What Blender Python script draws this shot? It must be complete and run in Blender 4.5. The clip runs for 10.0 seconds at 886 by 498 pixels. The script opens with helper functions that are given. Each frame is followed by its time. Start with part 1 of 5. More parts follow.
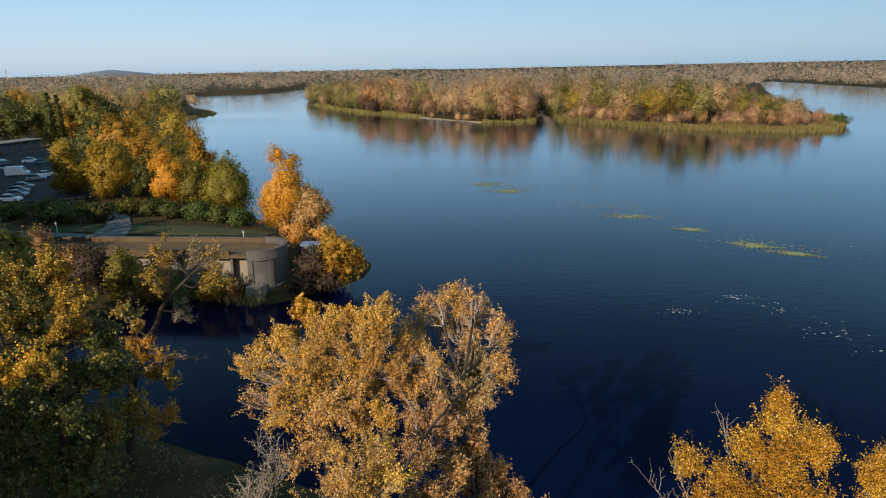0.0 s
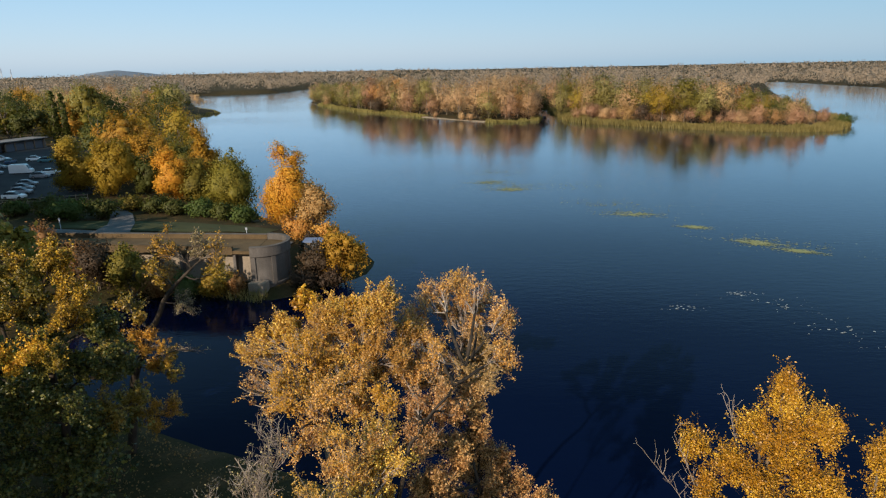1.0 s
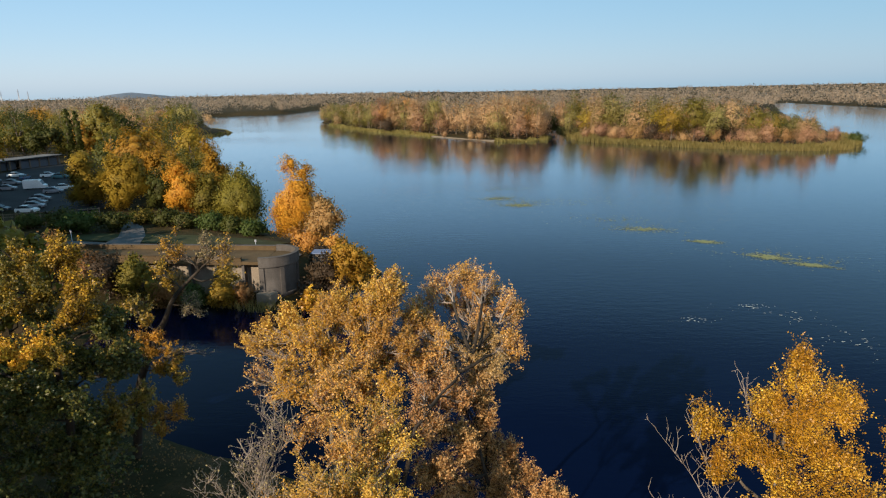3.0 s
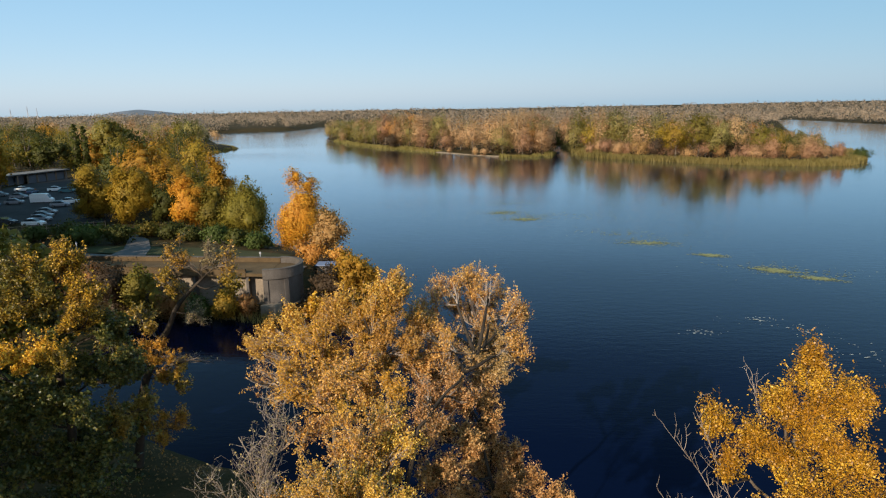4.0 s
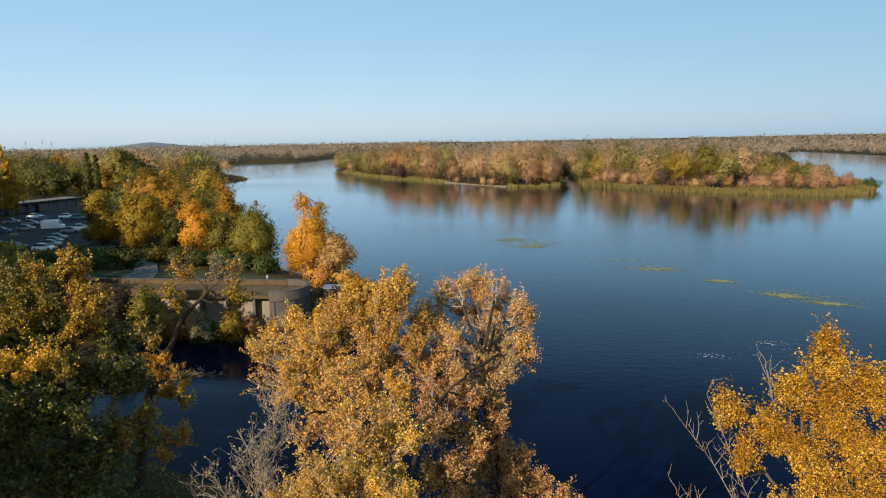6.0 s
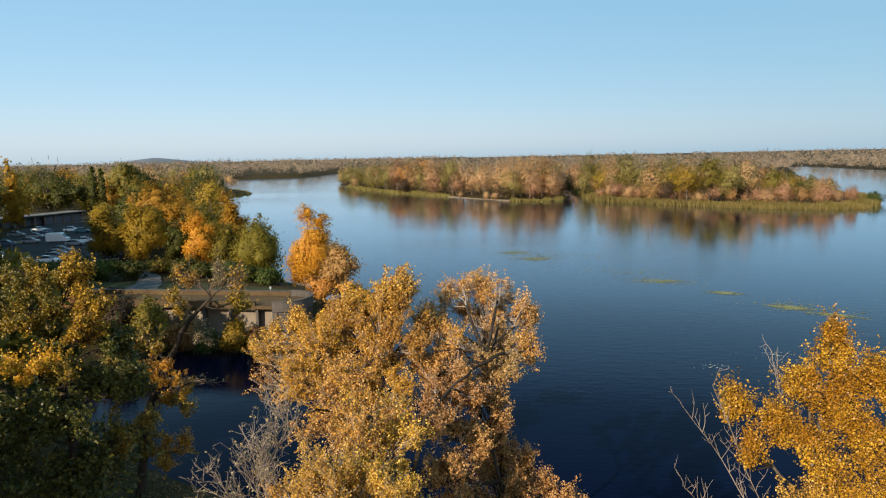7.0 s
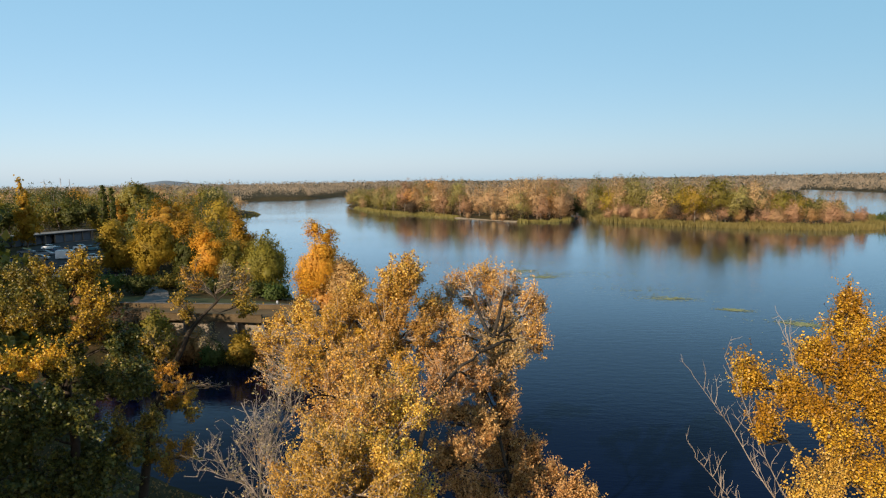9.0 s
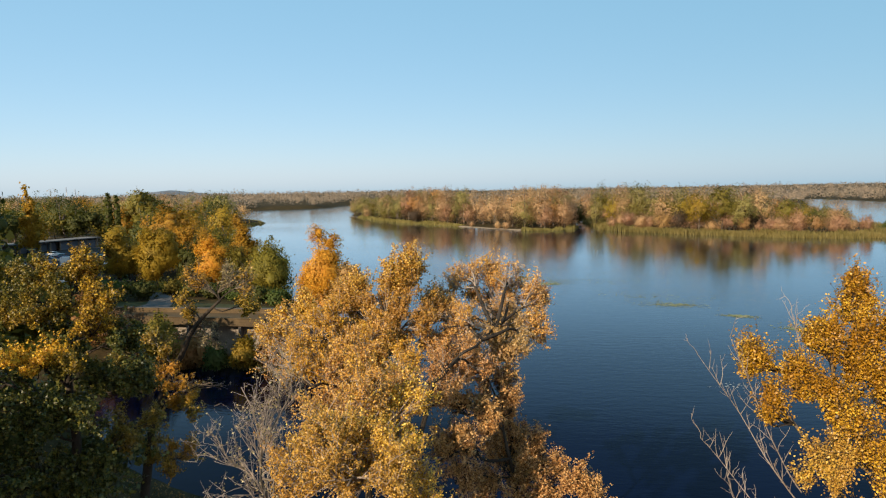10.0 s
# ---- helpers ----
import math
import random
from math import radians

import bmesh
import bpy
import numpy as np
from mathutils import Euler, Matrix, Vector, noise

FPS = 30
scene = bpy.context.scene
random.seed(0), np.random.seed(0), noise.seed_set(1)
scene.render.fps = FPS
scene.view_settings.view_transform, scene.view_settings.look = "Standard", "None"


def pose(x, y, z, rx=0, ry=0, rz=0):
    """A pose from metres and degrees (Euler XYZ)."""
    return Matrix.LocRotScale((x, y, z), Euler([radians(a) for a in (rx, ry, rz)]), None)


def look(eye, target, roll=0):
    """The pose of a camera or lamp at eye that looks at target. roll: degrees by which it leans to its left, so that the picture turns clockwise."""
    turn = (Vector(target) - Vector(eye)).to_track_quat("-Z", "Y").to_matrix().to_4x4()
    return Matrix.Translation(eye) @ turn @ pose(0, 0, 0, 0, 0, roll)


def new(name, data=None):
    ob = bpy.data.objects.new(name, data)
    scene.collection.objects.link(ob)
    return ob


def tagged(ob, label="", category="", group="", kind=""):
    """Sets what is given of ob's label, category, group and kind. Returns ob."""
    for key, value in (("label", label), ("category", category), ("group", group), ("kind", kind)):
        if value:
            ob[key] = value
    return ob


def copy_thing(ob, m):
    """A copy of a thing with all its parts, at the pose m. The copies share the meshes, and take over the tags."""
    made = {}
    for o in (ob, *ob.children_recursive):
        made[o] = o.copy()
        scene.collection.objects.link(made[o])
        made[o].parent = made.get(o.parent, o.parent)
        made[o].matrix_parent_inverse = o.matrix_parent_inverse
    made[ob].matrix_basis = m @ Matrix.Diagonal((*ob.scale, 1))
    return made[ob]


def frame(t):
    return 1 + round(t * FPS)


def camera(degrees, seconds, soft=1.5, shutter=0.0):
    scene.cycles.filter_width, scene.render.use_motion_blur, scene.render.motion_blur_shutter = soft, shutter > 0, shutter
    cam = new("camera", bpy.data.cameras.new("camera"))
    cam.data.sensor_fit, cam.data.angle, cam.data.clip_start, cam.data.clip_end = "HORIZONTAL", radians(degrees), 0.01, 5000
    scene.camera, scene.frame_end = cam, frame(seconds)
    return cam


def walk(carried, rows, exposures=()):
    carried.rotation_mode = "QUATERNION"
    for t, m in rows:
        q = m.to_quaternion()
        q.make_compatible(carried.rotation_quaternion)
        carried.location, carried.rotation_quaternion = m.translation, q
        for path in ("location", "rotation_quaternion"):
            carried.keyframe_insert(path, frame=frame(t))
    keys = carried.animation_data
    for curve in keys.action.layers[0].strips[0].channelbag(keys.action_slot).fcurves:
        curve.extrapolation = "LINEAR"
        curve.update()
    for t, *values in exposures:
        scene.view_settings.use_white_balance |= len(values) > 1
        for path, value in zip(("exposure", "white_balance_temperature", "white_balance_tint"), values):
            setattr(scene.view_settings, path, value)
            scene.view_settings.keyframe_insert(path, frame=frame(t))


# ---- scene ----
cam = camera(69.0, 10.0, soft=1.2)
PATH = [
    (0, (0.232, 0.317, 27.949), (0.191, 2.241, 27.402), -1.2),
    (0.5, (0.238, 0.334, 27.655), (0.192, 2.258, 27.109), -1.2),
    (1, (0.244, 0.351, 27.361), (0.193, 2.275, 26.816), -1.2),
    (1.5, (0.231, 0.31, 27.065), (0.174, 2.236, 26.527), -1.2),
    (2, (0.266, 0.267, 26.759), (0.201, 2.195, 26.232), -1.2),
    (2.5, (0.296, 0.258, 26.44), (0.224, 2.192, 25.934), -1.2),
    (4, (0.288, 0.263, 25.569), (0.196, 2.214, 25.137), -1.2),
    (4.5, (0.31, 0.299, 25.278), (0.211, 2.254, 24.871), -1.2),
    (5, (0.331, 0.3, 24.978), (0.227, 2.261, 24.595), -1.3),
    (5.5, (0.354, 0.301, 24.667), (0.244, 2.265, 24.308), -1.2),
    (7, (0.349, 0.254, 23.792), (0.224, 2.23, 23.504), -1.2),
    (7.5, (0.361, 0.263, 23.488), (0.229, 2.24, 23.22), -1.1),
    (8, (0.364, 0.258, 23.187), (0.228, 2.238, 22.938), -1.1),
    (8.5, (0.365, 0.257, 22.839), (0.222, 2.238, 22.608), -1.1),
    (9, (0.361, 0.271, 22.527), (0.214, 2.253, 22.311), -1.1),
    (9.5, (0.406, 0.349, 22.151), (0.252, 2.333, 21.952), -1.1),
    (10, (0.396, 0.323, 21.833), (0.237, 2.308, 21.647), -1.1),
]
walk(cam, [(t, look(e, g, r)) for t, e, g, r in PATH], exposures=((0, 0.66, 5800, 13), (10, 0.8, 6130, 13)))

# ---------------------------------------------------------------- light
SUN_AZ, SUN_EL = radians(211), radians(25)
world = bpy.data.worlds.new("world")
scene.world = world
world.use_nodes = True
wn = world.node_tree.nodes
sky = wn.new("ShaderNodeTexSky")
sky.sky_type = "NISHITA"
sky.sun_disc = False
sky.sun_elevation, sky.sun_rotation = SUN_EL, 2 * math.pi - SUN_AZ
sky.air_density, sky.dust_density, sky.ozone_density = 0.93, 0.6, 4.2
# thin even haze over the whole dome
haze = wn.new("ShaderNodeVectorMath")
haze.operation = "MULTIPLY_ADD"
haze.inputs[1].default_value = (0.62, 0.38, 0.28)
haze.inputs[2].default_value = (1.28, 3.02, 3.92)
world.node_tree.links.new(sky.outputs["Color"], haze.inputs[0])
world.node_tree.links.new(haze.outputs["Vector"], wn["Background"].inputs["Color"])
wn["Background"].inputs["Strength"].default_value = 0.078
sun_dir = Vector((math.sin(SUN_AZ) * math.cos(SUN_EL), math.cos(SUN_AZ) * math.cos(SUN_EL), math.sin(SUN_EL)))
sun = new("sun", bpy.data.lights.new("sun", "SUN"))
sun.data.energy, sun.data.angle, sun.data.color = 4.8, radians(0.5), (1.0, 0.82, 0.58)
sun.matrix_world = look((0, 0, 60), Vector((0, 0, 60)) - sun_dir)


# ---------------------------------------------------------------- materials
def shader(name):
    m = bpy.data.materials.new(name)
    m.use_nodes = True
    nt = m.node_tree
    return m, nt, nt.nodes["Principled BSDF"]


def node(nt, kind, **sockets):
    n = nt.nodes.new(kind)
    for k, v in sockets.items():
        n.inputs[k.replace("_", " ")].default_value = v
    return n


def ramp(nt, fac, stops):
    r = nt.nodes.new("ShaderNodeValToRGB")
    el = r.color_ramp.elements
    while len(el) < len(stops):
        el.new(0.5)
    for e, (p, c) in zip(el, stops):
        e.position, e.color = p, (*c, 1)
    nt.links.new(fac, r.inputs["Fac"])
    return r.outputs["Color"]


def coords(nt, scale=(1, 1, 1), where="Object"):
    c, m = nt.nodes.new("ShaderNodeTexCoord"), nt.nodes.new("ShaderNodeMapping")
    m.inputs["Scale"].default_value = scale
    nt.links.new(c.outputs[where], m.inputs["Vector"])
    return m.outputs["Vector"]


def noise_of(nt, vec, scale, detail=4, rough=0.55):
    n = node(nt, "ShaderNodeTexNoise", Scale=scale, Detail=detail, Roughness=rough)
    nt.links.new(vec, n.inputs["Vector"])
    return n.outputs["Fac"]


def blend(nt, fac, a, b, kind="MIX"):
    m = nt.nodes.new("ShaderNodeMix")
    m.data_type, m.blend_type = "RGBA", kind
    for socket, v in ((m.inputs[0], fac), (m.inputs[6], a), (m.inputs[7], b)):
        if isinstance(v, (int, float)):
            socket.default_value = v
        elif isinstance(v, tuple):
            socket.default_value = (*v, 1)
        else:
            nt.links.new(v, socket)
    return m.outputs[2]


def bump(nt, bsdf, height, strength, distance):
    b = node(nt, "ShaderNodeBump", Strength=strength, Distance=distance)
    nt.links.new(height, b.inputs["Height"])
    nt.links.new(b.outputs["Normal"], bsdf.inputs["Normal"])


def surface(name, c1, c2, scale=1.0, rough=0.85, metal=0.0, fine=9.0, depth=0.02, stain=None, where="Object"):
    """Two colours in large patches, a finer grain over them, and relief."""
    m, nt, bsdf = shader(name)
    v = coords(nt, where=where)
    big, small = noise_of(nt, v, scale), noise_of(nt, v, scale * fine, 6, 0.65)
    col = ramp(nt, big, [(0.3, c1), (0.7, c2)])
    grain = ramp(nt, small, [(0.25, (0.62, 0.62, 0.62)), (0.75, (1.25, 1.25, 1.25))])
    col = blend(nt, 0.8, col, grain, "MULTIPLY")
    if stain:
        streak = ramp(nt, noise_of(nt, coords(nt, (0.9, 0.9, 0.12), where), 1.0, 6), [(0.44, (0, 0, 0)), (0.80, (0.8, 0.8, 0.8))])
        col = blend(nt, streak, col, stain)
    nt.links.new(col, bsdf.inputs["Base Color"])
    bsdf.inputs["Roughness"].default_value, bsdf.inputs["Metallic"].default_value = rough, metal
    bsdf.inputs["Specular IOR Level"].default_value = 0.12 if rough >= 0.9 else 0.4
    bump(nt, bsdf, small, 0.6, depth)
    return m


def plain(name, c, rough=0.5, metal=0.0, coat=0.0):
    m, nt, bsdf = shader(name)
    v = coords(nt)
    col = blend(nt, noise_of(nt, v, 3.0), tuple(a * 0.82 for a in c), tuple(min(1, a * 1.12) for a in c))
    nt.links.new(col, bsdf.inputs["Base Color"])
    bsdf.inputs["Roughness"].default_value, bsdf.inputs["Metallic"].default_value = rough, metal
    bsdf.inputs["Coat Weight"].default_value = coat
    return m


def leaf_material(name, dark, mid, light, patch=None, patch_scale=0.35, glossy=False):
    """Leaves: each one its own tone, drifting in patches through the crown; light passes through them."""
    m, nt, bsdf = shader(name)
    g = nt.nodes.new("ShaderNodeNewGeometry")
    info = nt.nodes.new("ShaderNodeObjectInfo")
    col = ramp(nt, g.outputs["Random Per Island"], [(0.0, dark), (0.5, mid), (1.0, light)])
    v = coords(nt)
    if patch:
        mask = ramp(nt, noise_of(nt, v, patch_scale, 3), [(0.42, (0, 0, 0)), (0.6, (1, 1, 1))])
        alt = blend(nt, g.outputs["Random Per Island"], tuple(a * 0.6 for a in patch), tuple(a * 1.25 for a in patch))
        col = blend(nt, mask, col, alt)
    hsv = nt.nodes.new("ShaderNodeHueSaturation")
    spread = nt.nodes.new("ShaderNodeMapRange")
    nt.links.new(info.outputs["Random"], spread.inputs["Value"])
    spread.inputs["To Min"].default_value, spread.inputs["To Max"].default_value = 0.86, 1.1
    nt.links.new(spread.outputs["Result"], hsv.inputs["Value"])
    hue = nt.nodes.new("ShaderNodeMapRange")
    nt.links.new(info.outputs["Random"], hue.inputs["Value"])
    hue.inputs["To Min"].default_value, hue.inputs["To Max"].default_value = 0.494, 0.505
    nt.links.new(hue.outputs["Result"], hsv.inputs["Hue"])
    nt.links.new(col, hsv.inputs["Color"])
    nt.links.new(hsv.outputs["Color"], bsdf.inputs["Base Color"])
    bsdf.inputs["Roughness"].default_value = 0.45 if glossy else 0.6
    bsdf.inputs["Specular IOR Level"].default_value = 0.36 if glossy else 0.25
    tr = nt.nodes.new("ShaderNodeBsdfTranslucent")
    nt.links.new(hsv.outputs["Color"], tr.inputs["Color"])
    mix = nt.nodes.new("ShaderNodeMixShader")
    mix.inputs["Fac"].default_value = 0.24 if glossy else 0.42
    nt.links.new(bsdf.outputs[0], mix.inputs[1])
    nt.links.new(tr.outputs[0], mix.inputs[2])
    nt.links.new(mix.outputs[0], nt.nodes["Material Output"].inputs["Surface"])
    return m


TONES = {
    "gold": ((0.24, 0.11, 0.010), (0.56, 0.31, 0.025), (0.84, 0.57, 0.10), (0.46, 0.25, 0.04)),
    "bright": ((0.16, 0.07, 0.005), (0.48, 0.25, 0.014), (0.74, 0.45, 0.035), (0.38, 0.18, 0.008), 0.9),
    "orange": ((0.42, 0.18, 0.015), (0.64, 0.335, 0.03), (0.76, 0.46, 0.07), (0.60, 0.37, 0.04)),
    "brown": ((0.22, 0.09, 0.018), (0.54, 0.27, 0.05), (0.78, 0.48, 0.15), (0.56, 0.30, 0.035)),
    "rust": ((0.20, 0.10, 0.035), (0.32, 0.17, 0.055), (0.42, 0.24, 0.08)),
    # hazel, moss, rosy: muted and lightened tones, with the islands' haze in them
    "hazel": ((0.42, 0.255, 0.12), (0.52, 0.325, 0.155), (0.59, 0.39, 0.19), (0.48, 0.34, 0.13), 0.12),
    "moss": ((0.20, 0.165, 0.05), (0.28, 0.235, 0.07), (0.36, 0.29, 0.09), (0.37, 0.26, 0.08), 0.15),
    "rosy": ((0.31, 0.17, 0.095), (0.40, 0.225, 0.125), (0.47, 0.285, 0.16), (0.47, 0.27, 0.10), 0.1),
    # amber and tangerine: gold and orange again, dimmed in colour instead of by light
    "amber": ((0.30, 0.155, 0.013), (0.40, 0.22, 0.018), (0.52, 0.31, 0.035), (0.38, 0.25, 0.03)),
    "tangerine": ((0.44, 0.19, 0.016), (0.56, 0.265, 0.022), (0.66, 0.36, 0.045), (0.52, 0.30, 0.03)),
    "umber": ((0.26, 0.145, 0.05), (0.38, 0.22, 0.08), (0.48, 0.30, 0.12)),
    "thicket": ((0.035, 0.022, 0.014), (0.07, 0.045, 0.025), (0.14, 0.085, 0.04)),
    "copper": ((0.22, 0.10, 0.025), (0.56, 0.29, 0.08), (0.62, 0.37, 0.14), (0.48, 0.31, 0.10), 0.12),
    "olive": ((0.10, 0.085, 0.012), (0.19, 0.155, 0.02), (0.31, 0.23, 0.035), (0.34, 0.21, 0.022), 0.2),
    "lime": ((0.16, 0.115, 0.012), (0.31, 0.21, 0.018), (0.45, 0.31, 0.035), (0.48, 0.25, 0.02), 0.25),
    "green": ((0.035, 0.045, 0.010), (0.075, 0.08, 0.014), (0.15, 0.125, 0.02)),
    "bush": ((0.04, 0.06, 0.014), (0.075, 0.10, 0.02), (0.13, 0.15, 0.03)),
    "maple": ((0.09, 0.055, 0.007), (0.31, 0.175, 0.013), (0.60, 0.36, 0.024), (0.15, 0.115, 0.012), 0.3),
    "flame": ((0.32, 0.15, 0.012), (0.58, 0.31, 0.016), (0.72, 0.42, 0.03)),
    "grey": ((0.14, 0.11, 0.05), (0.26, 0.20, 0.08), (0.42, 0.32, 0.14)),
    "reed": ((0.12, 0.10, 0.025), (0.24, 0.19, 0.055), (0.36, 0.28, 0.10), (0.13, 0.14, 0.03), 0.06),
    # far: greyed and paled, so distance haze is put into the leaf colour
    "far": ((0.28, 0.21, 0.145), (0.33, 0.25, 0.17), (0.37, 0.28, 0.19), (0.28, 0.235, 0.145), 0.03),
}


def tones(name, dark, mid, light, patch=None, patch_scale=0.35, soft=1.2):
    near = lambda c: tuple(m + (a - m) * soft for a, m in zip(c, mid))
    return leaf_material(name, near(dark), mid, near(light), near(patch) if patch else None, patch_scale, soft > 0.9)


LEAF = {k: tones("leaf_" + k, *v) for k, v in TONES.items()}
SOFT = {k: tones("crown_" + k, *v, soft=0.2) for k, v in TONES.items()}
BARK = surface("bark", (0.10, 0.075, 0.05), (0.20, 0.16, 0.12), 1.2, 0.9, fine=12)
BARK_PALE = surface("pale_bark", (0.19, 0.14, 0.10), (0.40, 0.32, 0.25), 1.2, 0.85, fine=12)
BARK_DARK = surface("dark_bark", (0.022, 0.017, 0.012), (0.06, 0.046, 0.033), 1.2, 0.9, fine=12)
CONCRETE = surface("weathered_concrete", (0.072, 0.064, 0.056), (0.115, 0.102, 0.09), 0.5, 0.9, fine=14, stain=(0.06, 0.05, 0.042))
PANEL = surface("pale_render", (0.16, 0.13, 0.095), (0.24, 0.195, 0.145), 0.6, 0.9, fine=12, stain=(0.20, 0.16, 0.12))
DECK = surface("worn_deck", (0.065, 0.045, 0.024), (0.11, 0.075, 0.038), 0.4, 0.95, fine=16)
ROADMAT = surface("pale_road", (0.085, 0.08, 0.08), (0.13, 0.122, 0.115), 0.15, 0.95, fine=25)
LOTMAT = surface("worn_asphalt", (0.028, 0.028, 0.03), (0.055, 0.052, 0.052), 0.15, 0.95, fine=25)
LAWN = surface("mown_grass", (0.035, 0.038, 0.014), (0.06, 0.06, 0.025), 0.25, 0.95, fine=20)
SANDMAT = surface("sand", (0.20, 0.15, 0.10), (0.32, 0.25, 0.17), 0.3, 0.95, fine=18)


def ground_material():
    m, nt, bsdf = shader("autumn_ground")
    v = coords(nt)
    grass = ramp(nt, noise_of(nt, v, 0.35, 5), [(0.3, (0.022, 0.024, 0.008)), (0.55, (0.045, 0.034, 0.014)), (0.75, (0.09, 0.058, 0.028))])
    litter = ramp(nt, noise_of(nt, v, 5.0, 6, 0.7), [(0.3, (0.55, 0.5, 0.45)), (0.7, (1.35, 1.2, 1.0))])
    col = blend(nt, 0.85, grass, litter, "MULTIPLY")
    nt.links.new(col, bsdf.inputs["Base Color"])
    bsdf.inputs["Roughness"].default_value, bsdf.inputs["Specular IOR Level"].default_value = 0.95, 0.1
    bump(nt, bsdf, noise_of(nt, v, 3.0, 6, 0.7), 0.8, 0.12)
    return m


def water_material():
    """Dark clear river water: its mirror grows towards grazing sight, with ripples and calmer patches."""
    m, nt, bsdf = shader("river_water")
    v = coords(nt)
    murk = ramp(nt, noise_of(nt, v, 0.02, 3), [(0.35, (0.0008, 0.0024, 0.0125)), (0.65, (0.0012, 0.0038, 0.018))])
    nt.links.new(murk, bsdf.inputs["Base Color"])
    bsdf.inputs["Specular IOR Level"].default_value, bsdf.inputs["Roughness"].default_value = 0.0, 1.0
    calm = ramp(nt, noise_of(nt, coords(nt, (0.6, 1.2, 1)), 0.009, 2), [(0.35, (0.3, 0.3, 0.3)), (0.65, (1, 1, 1))])
    gloss = nt.nodes.new("ShaderNodeBsdfGlossy")
    gloss.inputs["Color"].default_value = (0.90, 0.95, 1.0, 1)
    rough = nt.nodes.new("ShaderNodeMapRange")
    nt.links.new(calm, rough.inputs["Value"])
    rough.inputs["To Min"].default_value, rough.inputs["To Max"].default_value = 0.012, 0.05
    nt.links.new(rough.outputs["Result"], gloss.inputs["Roughness"])
    wind = coords(nt, (0.55, 1.5, 1))
    waves = blend(nt, 0.35, noise_of(nt, wind, 0.75, 3), noise_of(nt, wind, 2.6, 3))
    waves = blend(nt, 1.0, waves, calm, "MULTIPLY")
    bump(nt, gloss, waves, 0.9, 0.05)
    sight = nt.nodes.new("ShaderNodeLayerWeight")
    sight.inputs["Blend"].default_value = 0.5
    bump(nt, sight, waves, 0.8, 0.05)
    mirror = ramp(nt, sight.outputs["Facing"], [(p, (f, f, f)) for p, f in ((0.25, 0.004), (0.42, 0.005), (0.52, 0.010), (0.64, 0.042), (0.75, 0.19), (0.83, 0.43), (0.92, 0.79), (1.0, 0.96))])
    mix = nt.nodes.new("ShaderNodeMixShader")
    nt.links.new(mirror, mix.inputs["Fac"])
    nt.links.new(bsdf.outputs[0], mix.inputs[1])
    nt.links.new(gloss.outputs[0], mix.inputs[2])
    nt.links.new(mix.outputs[0], nt.nodes["Material Output"].inputs["Surface"])
    return m


GROUND, WATER = ground_material(), water_material()
CARGLASS = plain("car_glass", (0.02, 0.025, 0.03), 0.08)
RUBBER = plain("rubber", (0.02, 0.02, 0.02), 0.85)
CHROME = plain("bright_metal", (0.6, 0.6, 0.6), 0.25, 0.9)
LAMPGLASS = plain("lamp_glass", (0.7, 0.7, 0.66), 0.15)
REDGLASS = plain("red_glass", (0.35, 0.02, 0.02), 0.2)
ROOFING = surface("felt_roof", (0.11, 0.11, 0.11), (0.18, 0.175, 0.17), 0.4, 0.9)
BRICKWALL = surface("grey_block_wall", (0.24, 0.23, 0.22), (0.34, 0.33, 0.32), 0.6, 0.9)
WOOD = surface("grey_wood", (0.16, 0.12, 0.08), (0.27, 0.21, 0.15), 1.5, 0.9)
STEEL = plain("painted_steel", (0.30, 0.31, 0.33), 0.5, 0.3)
ROOFBLUE = plain("blue_sheet", (0.13, 0.16, 0.24), 0.5)
DOORPAINT = plain("garage_door_paint", (0.10, 0.12, 0.15), 0.6)
ALGAE = surface("algae", (0.16, 0.17, 0.06), (0.26, 0.25, 0.10), 0.8, 0.8, depth=0.001)
FLOAT = surface("pale_flotsam", (0.30, 0.30, 0.26), (0.45, 0.44, 0.38), 2.0, 0.7)


# ---------------------------------------------------------------- mesh helpers
def mesh_of(name, verts, faces, mat, smooth=False):
    me = bpy.data.meshes.new(name)
    me.from_pydata(np.asarray(verts, float).tolist(), [], faces)
    me.materials.append(mat)
    if smooth:
        me.shade_smooth()
    me.update()
    return me


def quads_mesh(name, q, mat):
    """A mesh of loose four-cornered pieces from an array n x 4 x 3, or from such an array and the normals of its corners."""
    q, normals = q if isinstance(q, tuple) else (q, None)
    n = len(q)
    me = bpy.data.meshes.new(name)
    me.vertices.add(n * 4)
    me.vertices.foreach_set("co", np.ascontiguousarray(q, dtype=np.float32).ravel())
    me.loops.add(n * 4)
    me.loops.foreach_set("vertex_index", np.arange(n * 4, dtype=np.int32))
    me.polygons.add(n)
    me.polygons.foreach_set("loop_start", np.arange(0, n * 4, 4, dtype=np.int32))
    me.materials.append(mat)
    me.update(calc_edges=True)
    if normals is not None:
        me.polygons.foreach_set("use_smooth", np.ones(n, dtype=bool))
        me.normals_split_custom_set_from_vertices(normals.astype(np.float32))
    return me


def joined(pairs):
    return np.concatenate([p[0] for p in pairs]), np.concatenate([p[1] for p in pairs])


def away(at, c, lift=0.15):
    """Unit vectors from c through the points, lifted a little."""
    v = at - np.asarray(c, float)
    v = v / (np.linalg.norm(v, axis=1, keepdims=True) + 1e-9)
    v[:, 2] += lift
    return v / (np.linalg.norm(v, axis=1, keepdims=True) + 1e-9)


def part(name, me, parent, label="", kind=""):
    ob = new(name, me)
    ob.parent = parent
    return tagged(ob, label, kind=kind)


